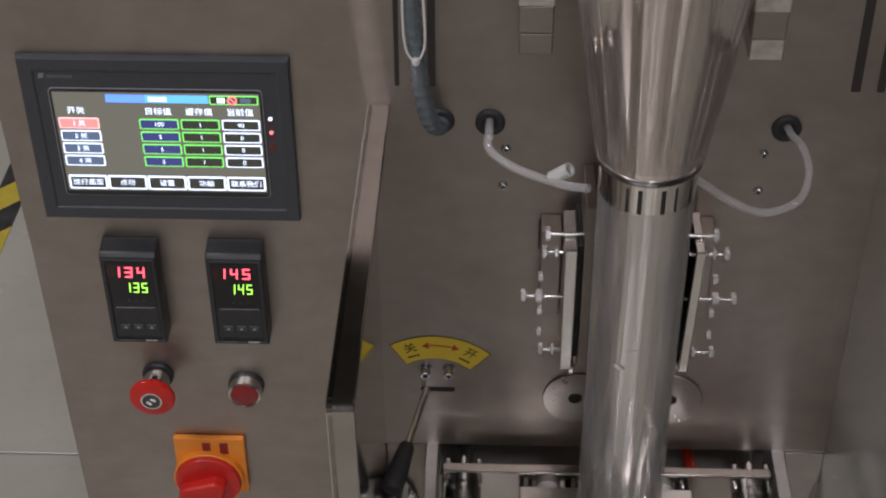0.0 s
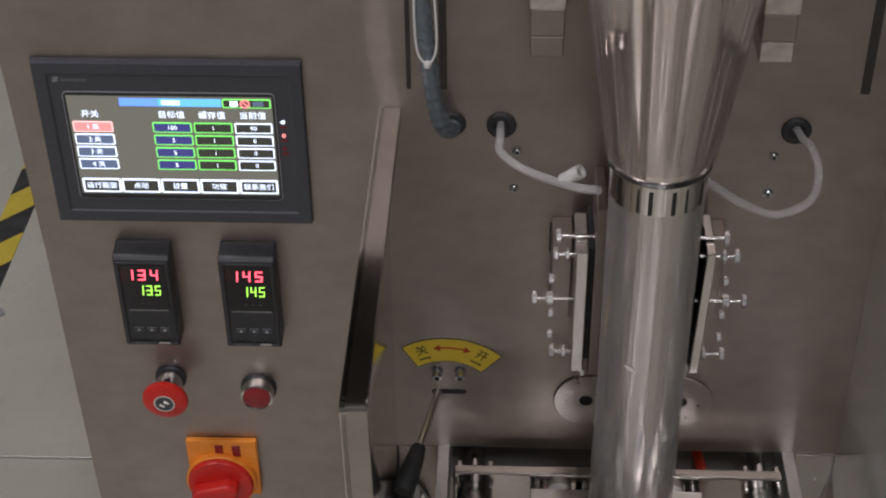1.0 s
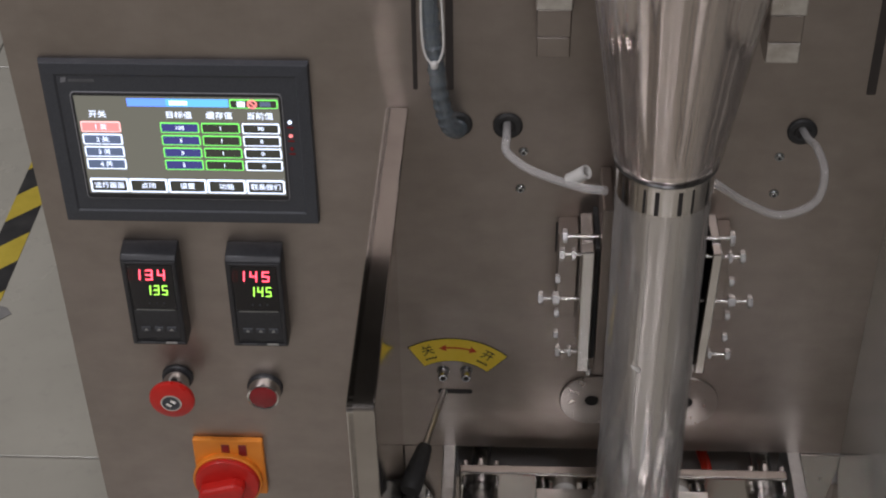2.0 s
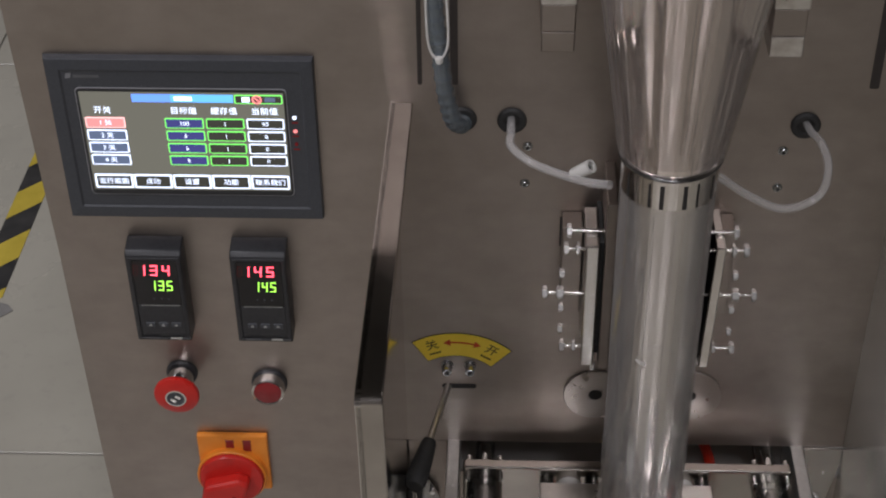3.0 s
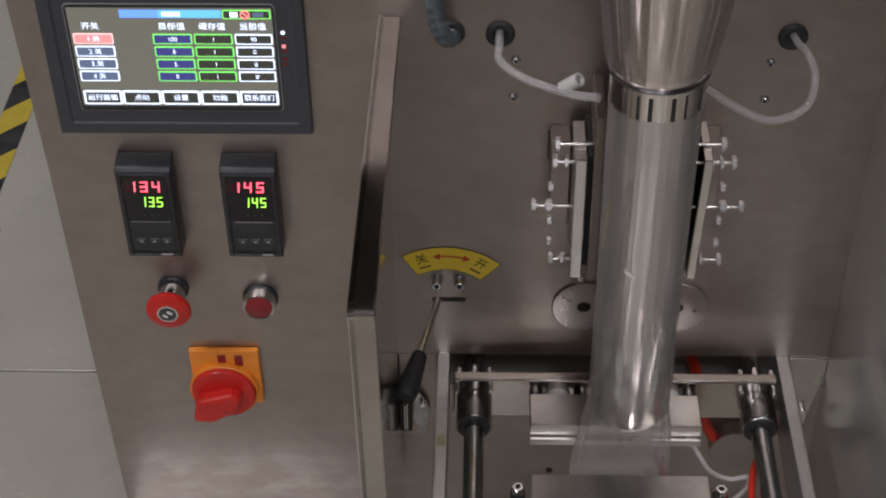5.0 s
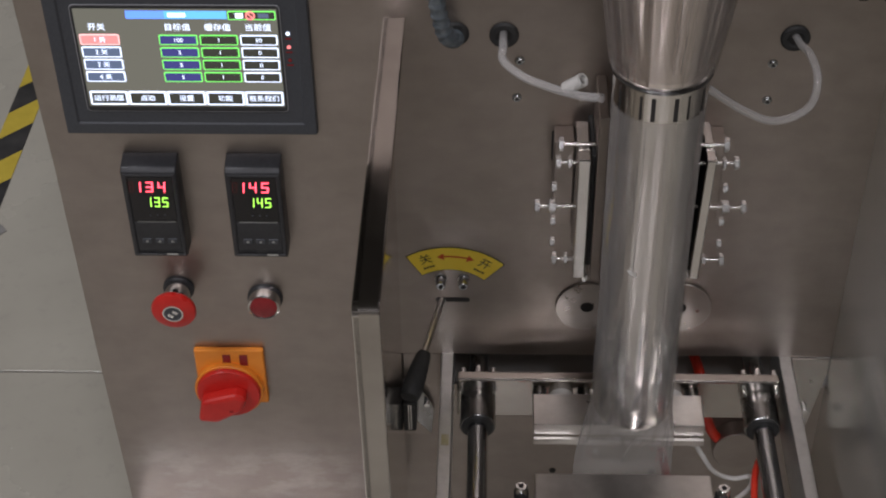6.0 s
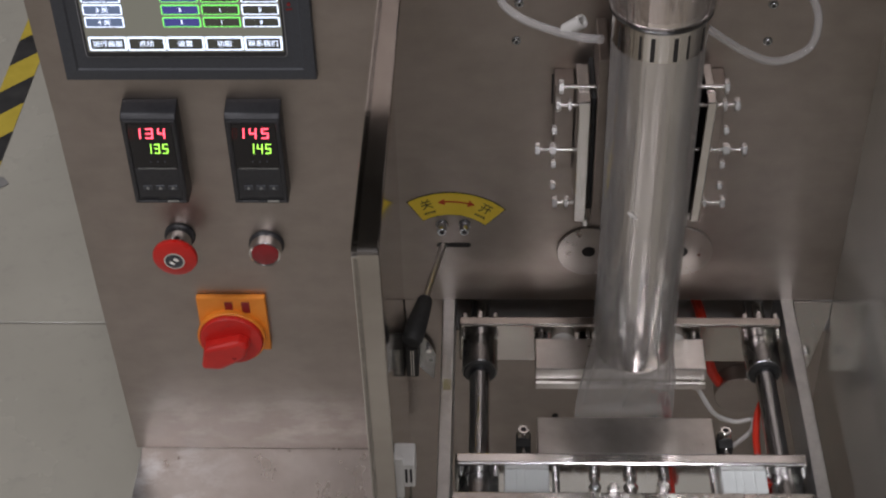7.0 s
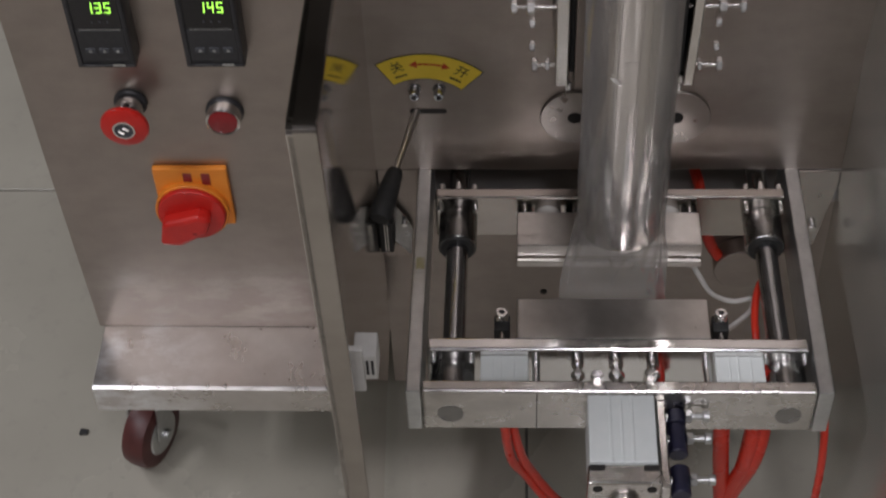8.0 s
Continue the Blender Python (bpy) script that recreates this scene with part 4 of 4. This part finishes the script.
def build_jaws():
    j = thing("sealing_jaw_unit", "steel sealing jaw frame with guide rods, jaws open", "sealing unit")
    for x0, x1 in ((0.3282, 0.3406), (0.6638, 0.6762)):
        part("side_bar", box(x0, x1, -0.2575, 0.03, 0.367, ZT, 0.001), ZINC, j)
    part("paint_mark", box(0.3310, 0.3385, -0.124, -0.110, 0.4193, 0.4196, 0), plain("faded_paint", (0.36, 0.31, 0.13), (0.5, 0.47, 0.36), 0.5, 90), j, "faded yellow paint mark")
    fp = part("front_plate", box(0.3408, 0.6636, -0.2570, -0.2445, 0.367, 0.4190, 0.0028, 4), TRAY, j)
    part("plate_joint", box(0.4355, 0.4362, -0.2575, -0.2565, 0.3680, 0.4170, 0), CAVITY, fp)
    for x in (0.3645, 0.6425):
        part("rod_bore", cyl((x, -0.2574, 0.3885), (x, -0.2560, 0.3885), 0.0108), GUNMETAL, fp)
    for x in (0.3652, 0.6428):
        part("guide_rod", cyl((x, 0.1002, 0.389), (x, -0.2448, 0.389), 0.0098, seg=32, bev=0.0006), ROD, j)
        for y0, y1, r in ((-0.0362, -0.0720, 0.0175), (-0.2132, -0.2440, 0.0185)):
            h = part("bearing", cyl((x, y0, 0.389), (x, y1, 0.389), r, seg=40, bev=0.0012), GUNMETAL, j)
            part("seal_ring", lathe([(0.0099, 0), (r - 0.0015, 0), (r - 0.003, 0.002), (0.0099, 0.002)], 32, Matrix.Translation((x, y1, 0.389)) @ pose(0, 0, 0, 90, 0, 0)), RUBBER, h)
            for dx in (-0.0145, 0.0145):
                part("flange_screw", cyl((x + dx * 1.1, y0 - 0.0005, 0.4065), (x + dx * 1.1, y0 - 0.0060, 0.4065), 0.0024, seg=12), CHROME, h)
    rb = part("rear_crosshead", box(0.3445, 0.6610, -0.0362, -0.0240, 0.367, 0.4190, 0.0024, 4), EDGE, j)
    fb = part("front_crosshead", box(0.3440, 0.6620, -0.2135, -0.1995, 0.367, 0.4190, 0.0028, 4), CHROME, j)
    for x in (0.3652, 0.6428):
        part("rear_stub", cyl((x, -0.024, 0.405), (x, 0.0060, 0.405), 0.0062, seg=20, bev=0.0006), CHROME, rb)
        for dx in (-0.015, 0.015):
            part("crosshead_screw", cyl((x + dx, -0.0240, 0.412), (x + dx, -0.0150, 0.412), 0.0034, seg=14, bev=0.0005), CHROME, rb)
    fj = part("front_jaw", box(0.4194, 0.5826, -0.1940, -0.1500, 0.375, 0.4110, 0.0010), GROUND, j, "plain ground steel sealing jaw")
    part("seal_strip", box(0.4210, 0.5810, -0.1500, -0.1465, 0.382, 0.3980, 0.0006), ZINC, fj)
    rj = part("rear_jaw", box(0.4192, 0.5834, -0.0880, -0.0470, 0.3965, 0.4110, 0.0010), GROUND, j)
    part("rear_seal_strip", box(0.4192, 0.5834, -0.0935, -0.0890, 0.3885, 0.3955, 0.0008), GROUND, rj)
    for x in (0.4260, 0.4440, 0.4720, 0.5330, 0.5580, 0.5760):
        part("spacer", cyl((x, -0.0362, 0.402), (x, -0.0470, 0.402), 0.0030, seg=14), CHROME, rj)
    for x in (0.4475, 0.5560):
        part("insulator", cyl((x, -0.0362, 0.396), (x, -0.0470, 0.396), 0.0120, seg=28), WHITE, rj)
    for x in (0.4262, 0.4700, 0.5330, 0.5765):
        part("jaw_spacer_block", box(x - 0.0065, x + 0.0065, -0.0468, -0.0364, 0.378, 0.400, 0.0006), RUBBER, rj)
    for x in (0.4066, 0.5930):
        b = part("jaw_side_block", box(x - 0.0068, x + 0.0068, -0.1790, -0.1620, 0.388, 0.4030, 0.001), RUBBER, j)
        part("clamp_screw", cyl((x, -0.1680, 0.4040), (x, -0.1680, 0.4140), 0.0056, seg=20, bev=0.0008), CHROME, b)
        part("screw_socket", cyl((x, -0.1680, 0.4130), (x, -0.1680, 0.4143), 0.0028, seg=6), CAVITY, b)
        part("tension_stud", cyl((x, -0.1990, 0.4000), (x, -0.1650, 0.4000), 0.0020, seg=12), CHROME, b)
    for x0, x1 in ((0.3890, 0.4290), (0.5840, 0.6240)):
        c = part("compact_cylinder", box(x0, x1, -0.2420, -0.2137, 0.372, 0.4120, 0.0012), ALU, j, "pale anodised aluminium compact cylinder")
        for f in (0.28, 0.46, 0.72):
            x = x0 + (x1 - x0) * f
            part("rib", box(x - 0.0007, x + 0.0007, -0.2415, -0.2142, 0.4118, 0.4130, 0.0003, 1), ALU, c)
        for f in (0.15, 0.5, 0.85):
            x = x0 + (x1 - x0) * f
            part("end_screw", cyl((x, -0.2440, 0.405), (x, -0.2418, 0.405), 0.0026, seg=12), CAVITY, c)
    for x in (0.4355, 0.5775):
        part("spacer_tube", cyl((x, -0.2440, 0.403), (x, -0.2137, 0.403), 0.0034, seg=16), CHROME, j)
    for x, r in ((0.4700, 0.0042), (0.5020, 0.0050), (0.5325, 0.0042)):
        s = part("thrust_screw", cyl((x, -0.2445, 0.407), (x, -0.2137, 0.407), r * 0.6, seg=14), CHROME, j)
        part("hex_nut", hexa((x, -0.2340, 0.407), (x, -0.2280, 0.407), r * 1.35), CHROME, s)
        part("coupling", cyl((x, -0.2220, 0.407), (x, -0.2137, 0.407), r * 1.25, seg=18, bev=0.0006), CHROME, s)
    for x, y in ((0.4850, -0.2420), (0.5285, -0.2400)):
        part("plate_screw", cyl((x, y, 0.4100), (x, y, 0.4240), 0.0052, seg=6, bev=0.0006), CHROME, j)


build_jaws()


def build_cylinder():
    c = thing("air_cylinder", "pale aluminium pneumatic cylinder bolted to the front plate", "air cylinder")
    part("barrel", box(0.4768, 0.5310, -0.3235, -0.2573, 0.362, 0.4160, 0.0012), ALU, c)
    for x, w in ((0.4945, 0.0011), (0.5035, 0.0009), (0.5120, 0.0011)):
        part("groove_rib", box(x - w, x + w, -0.3240, -0.2575, 0.4156, 0.4172, 0.0003, 1), ALU, c)
    e = part("end_cap", box(0.4755, 0.5330, -0.3420, -0.3237, 0.360, 0.4135, 0.0020), STEEL, c)
    for x in (0.4830, 0.5255):
        for z in (0.3680, 0.4055):
            part("cap_bolt", cyl((x, -0.3424, z), (x, -0.3405, z), 0.0040, seg=16), CAVITY, e)
        part("top_notch", box(x - 0.006, x + 0.006, -0.3300, -0.3245, 0.4125, 0.4139, 0.0004, 1), CAVITY, e)
    part("boss", cyl((0.5045, -0.3420, 0.387), (0.5045, -0.3480, 0.387), 0.0125, seg=32, bev=0.0010), STEEL, e)
    part("boss_rim", cyl((0.5045, -0.3480, 0.387), (0.5045, -0.3500, 0.387), 0.0080, seg=28, bev=0.0006), CHROME, e)
    part("side_flange", box(0.5330, 0.5400, -0.3420, -0.2573, 0.366, 0.4080, 0.001), STEEL, c)


build_cylinder()


def build_fitting(y, big, label):
    f = thing("air_fitting", label, "air fitting", "air fittings")
    x = 0.5495
    part("body", cyl((x, y - big, 0.392), (x, y + big, 0.392), 0.0082, seg=24, bev=0.0012), BLUE, f)
    part("neck", cyl((0.5400, y, 0.392), (x, y, 0.392), 0.0052, seg=18), ZINC, f)
    part("lock_ring", hexa((x + 0.0075, y, 0.396), (x + 0.0130, y, 0.396), 0.0054), ZINC, f)
    part("flow_screw", cyl((x + 0.0130, y, 0.396), (x + 0.0220, y, 0.396), 0.0026, seg=14), ZINC, f)
    part("knob", cyl((x + 0.0220, y, 0.396), (x + 0.0275, y, 0.396), 0.0046, seg=18, bev=0.0006), ZINC, f)


build_fitting(-0.2640, 0.0065, "small black air fitting beside the cylinder")
build_fitting(-0.2860, 0.0140, "black flow control with metal adjusting screw")
build_fitting(-0.3260, 0.0130, "black flow control with metal adjusting screw")


# red air tubes
def red_tube(pts, label, r=0.0042):
    t = thing("air_tube", label, "air tube", "red air tubes")
    part("tube", sweep(pts, r, 14), REDTUBE, t)


red_tube([(0.4060, -0.2350, 0.3900), (0.4092, -0.2480, 0.3600), (0.4146, -0.2400, 0.300), (0.4272, -0.2225, 0.2500), (0.4459, -0.2135, 0.2000), (0.4750, -0.20, 0.14)], "red air tube curving under the front plate")
red_tube([(0.4110, -0.2300, 0.3900), (0.4150, -0.2420, 0.3600), (0.4230, -0.2350, 0.300), (0.4350, -0.2220, 0.2500), (0.4540, -0.2130, 0.2000), (0.4830, -0.20, 0.14)], "red air tube beside its twin under the front plate")
red_tube([(0.5945, -0.2200, 0.4000), (0.5942, -0.2330, 0.3500), (0.5975, -0.2360, 0.3000), (0.6040, -0.2260, 0.2400), (0.6130, -0.2130, 0.1600)], "red air tube hanging below the front plate", 0.0072)
red_tube([(0.6220, -0.2200, 0.4000), (0.6215, -0.2370, 0.3500), (0.6190, -0.2400, 0.3000), (0.6130, -0.2280, 0.2400), (0.6080, -0.2130, 0.1600)], "red air tube hanging below the front plate", 0.0072)
red_tube([(0.6280, -0.2150, 0.4000), (0.6290, -0.2350, 0.3500), (0.6250, -0.2400, 0.3000), (0.6160, -0.2280, 0.2400), (0.6060, -0.2100, 0.1600)], "red air tube hanging below the front plate", 0.0072)
red_tube([(0.5560, -0.02, 0.30), (0.5480, -0.12, 0.36), (0.5400, -0.2280, 0.3860), (0.5480, -0.2430, 0.3600), (0.5470, -0.2550, 0.3700)], "red air tube behind the front crosshead")
red_tube([(0.6390, -0.095, 0.3720), (0.6320, -0.115, 0.3760), (0.6281, -0.14, 0.3740), (0.6278, -0.165, 0.3660), (0.6280, -0.195, 0.330), (0.6180, -0.2160, 0.2400), (0.6090, -0.2130, 0.1600)], "red air tube behind the jaws", 0.0034)
red_tube([(0.6700, -0.1800, 0.3900), (0.6790, -0.2300, 0.360), (0.6830, -0.2450, 0.30), (0.6860, -0.2400, 0.20), (0.6900, -0.22, 0.10)], "red air tube along the side guard", 0.0034)

# tube shape added where the steel behind the rear jaw reflects red
red_tube([(0.5900, 0.060, 0.362), (0.5935, 0.036, 0.362), (0.5960, 0.016, 0.350), (0.6010, 0.012, 0.325), (0.6100, 0.0155, 0.296), (0.6190, 0.0165, 0.280)], "red tube standing in for a red reflection behind the rear jaw", 0.0055)
part("round_cover", turned_y([(0, -0.0290), (0.0265, -0.0290), (0.0265, -0.0100), (0.0255, -0.0090), (0, -0.0090)], 0.6403, 0.2682, 40), PLATE, bpy.data.objects["machine_cabinet"])

white_cable = thing("thermocouple_lead", "white lead with a ring terminal beside the rear jaw", "cable")
part("lead", sweep([(0.5790, -0.076, 0.372), (0.5850, -0.088, 0.368), (0.5950, -0.102, 0.362), (0.6130, -0.109, 0.360), (0.6300, -0.106, 0.360), (0.6290, -0.118, 0.360), (0.6180, -0.132, 0.362), (0.6030, -0.148, 0.366)], 0.0024, 10), WHITE, white_cable)
part("ring_terminal", lathe([(0.0038, -0.0014), (0.0064, -0.0014), (0.0064, 0.0014), (0.0038, 0.0014), (0.0038, -0.0014)], 24, pose(0.5780, -0.0735, 0.3735)), WHITE, white_cable)


# ---- small things on the guard and under the cabinet ----
def build_latch():
    l = thing("door_switch", "white plastic door switch on the side guard", "door switch")
    part("body", box(0.2975, 0.3150, -0.312, -0.288, 0.5050, 0.5330, 0.0012), WHITE, l)
    part("tab", box(0.2900, 0.3060, -0.318, -0.3122, 0.4980, 0.5470, 0.0010), WHITE, l)
    for x in (0.3080, 0.3118):
        part("slot", box(x - 0.0009, x + 0.0009, -0.3130, -0.3115, 0.5120, 0.5280, 0.0002, 1), CAVITY, l)


build_latch()


def build_stay():
    st = thing("guard_stay", "dark steel stay plate with a black block that stands in for a dark gap", "stay")
    part("stay_plate", prism([(0.2901, 0.3596), (0.3050, 0.3759), (0.3144, 0.3597), (0.3196, 0.3455), (0.3167, 0.3076), (0.3023, 0.3263)], "y", -0.0062, -0.0032, 0.0005), GUNMETAL, st)
    part("stay_screw", cyl((0.3124, -0.0062, 0.3557), (0.3124, -0.0120, 0.3557), 0.0030, seg=14, bev=0.0006), BOLT, st)
    # black block added for the dark gap below the grip, pins for its bright lines
    gap_block = part("gap_block", box(0.2892, 0.3022, -0.0270, -0.0030, 0.3336, 0.3737, 0.0014), RUBBER, st)
    for px in (0.2949, 0.2973):
        part("bright_line_pin", cyl((px, -0.0282, 0.3376), (px, -0.0282, 0.3727), 0.0007, seg=12), CHROME, gap_block)


build_stay()


def build_caster(x, y, turn, label):
    c = thing("caster", label, "caster", "casters")
    base = pose(x, y, 0) @ pose(0, 0, 0, 0, 0, turn)

    def put(name, bm, mat):
        bm.transform(base)
        return part(name, bm, mat, c)
    put("mount_plate", box(-0.03, 0.03, -0.03, 0.03, 0.1460, 0.1518, 0.001), ZINC)
    put("swivel", cyl((0, 0, 0.128), (0, 0, 0.1465), 0.020, seg=28, bev=0.002), ZINC)
    for s in (-1, 1):
        put("fork", prism([(-0.022, 0.130), (0.020, 0.130), (0.036, 0.046), (0.022, 0.038), (0.012, 0.046)], "x", s * 0.0185 - 0.0012, s * 0.0185 + 0.0012), ZINC)
    w = put("wheel", lathe([(0.008, -0.015), (0.034, -0.015), (0.0405, -0.0125), (0.0425, -0.006), (0.0425, 0.006), (0.0405, 0.0125), (0.034, 0.015), (0.008, 0.015), (0.008, -0.015)], 40, pose(0, 0.022, 0.0425) @ pose(0, 0, 0, 0, 90, 0)), CASTER)
    put("hub", cyl((-0.0165, 0.022, 0.0425), (0.0165, 0.022, 0.0425), 0.026, seg=28, bev=0.002), ZINC)
    put("axle", cyl((-0.024, 0.022, 0.0425), (0.024, 0.022, 0.0425), 0.006, seg=16), ZINC)
    put("brake_pedal", box(-0.014, 0.014, -0.046, -0.030, 0.044, 0.050, 0.0015), CASTER)


build_caster(0.0250, -0.004, 160, "dark red swivel caster under the base tray")
build_caster(0.0250, 0.40, 10, "dark red swivel caster under the base tray")
build_caster(0.6800, 0.40, 10, "dark red swivel caster under the base tray")
build_caster(0.6800, 0.10, 10, "dark red swivel caster under the base tray")


# ---- yellow and black floor tape ----
TAPE_Y = plain("worn_yellow_tape", (0.48, 0.36, 0.04), (0.60, 0.46, 0.06), 0.5, 25, 0.1)
TAPE_K = plain("worn_black_tape", (0.018, 0.018, 0.018), (0.05, 0.048, 0.045), 0.5, 25, 0.1)


def build_tape():
    t = tagged(new("floor_tape"), "worn yellow and black hazard tape on the floor", "floor tape")
    run = Vector((0.011, 1.0, 0)).normalized()
    side = Vector((-run.y, run.x, 0))
    start = Vector((-0.3761, 0.7355, 0))
    for i in range(-1, 22):
        a0, a1 = max(i * 0.0735, -0.0235), (i + 1) * 0.0735
        bm = bmesh.new()
        vs = []
        for zz in (0.0002, 0.0012):
            vs.append([bm.verts.new(start + run * (a + lean) + side * w + Vector((0, 0, zz))) for a, lean, w in ((a0, 0, 0), (a1, 0, 0), (a1, -0.049, 0.047), (a0, -0.049, 0.047))])
        lo, hi = vs
        bm.faces.new(hi)
        bm.faces.new(lo[::-1])
        for k in range(4):
            bm.faces.new((lo[k], lo[(k + 1) % 4], hi[(k + 1) % 4], hi[k]))
        bmesh.ops.recalc_face_normals(bm, faces=bm.faces)
        part(("black_band", "yellow_band")[i % 2], bm, (TAPE_K, TAPE_Y)[i % 2], t)


build_tape()
scrap = thing("tape_scrap", "grey worn scrap of tape stuck to the floor", "scrap")
part("scrap_sheet", prism([(-0.405, 0.655), (-0.372, 0.660), (-0.352, 0.680), (-0.362, 0.694), (-0.380, 0.700), (-0.384, 0.730), (-0.405, 0.735)], "z", 0.0002, 0.0016, 0.0004), plain("grey_scrap", (0.16, 0.155, 0.145), (0.24, 0.23, 0.215), 0.6, 40), scrap)
chip = thing("floor_chip", "small dark chip of debris on the floor", "debris")
part("chip", prism([(-0.0750, -0.004), (-0.0655, -0.0035), (-0.0650, 0.003), (-0.0740, 0.004)], "z", 0.0, 0.0035, 0.0008), RUBBER, chip)


# ---- floor pieces ----
def build_floor():
    fl = tagged(part("floor", box(-6, 6, -7, 5, -0.05, -0.003, 0), GROUT), "pale grey polished floor tiles with thin dark joints", "floor", kind="structure")
    tile = 1.00
    jx, jy = 0.4297, 0.3845
    me = None
    for ix in range(-8, 7):
        for iy in range(-10, 6):
            x0, y0 = jx + ix * tile, jy + iy * tile
            if x0 < -6 or x0 + tile > 6 or y0 < -7 or y0 + tile > 5:
                continue
            if me is None:
                ob = part("tile", box(0.0015, tile - 0.0015, 0.0015, tile - 0.0015, -0.02, 0.0, 0.0008, 1), FLOOR, fl)
                me = ob.data
            else:
                ob = new("tile", me)
                ob.parent = fl
            ob.location = (x0, y0, 0)


build_floor()
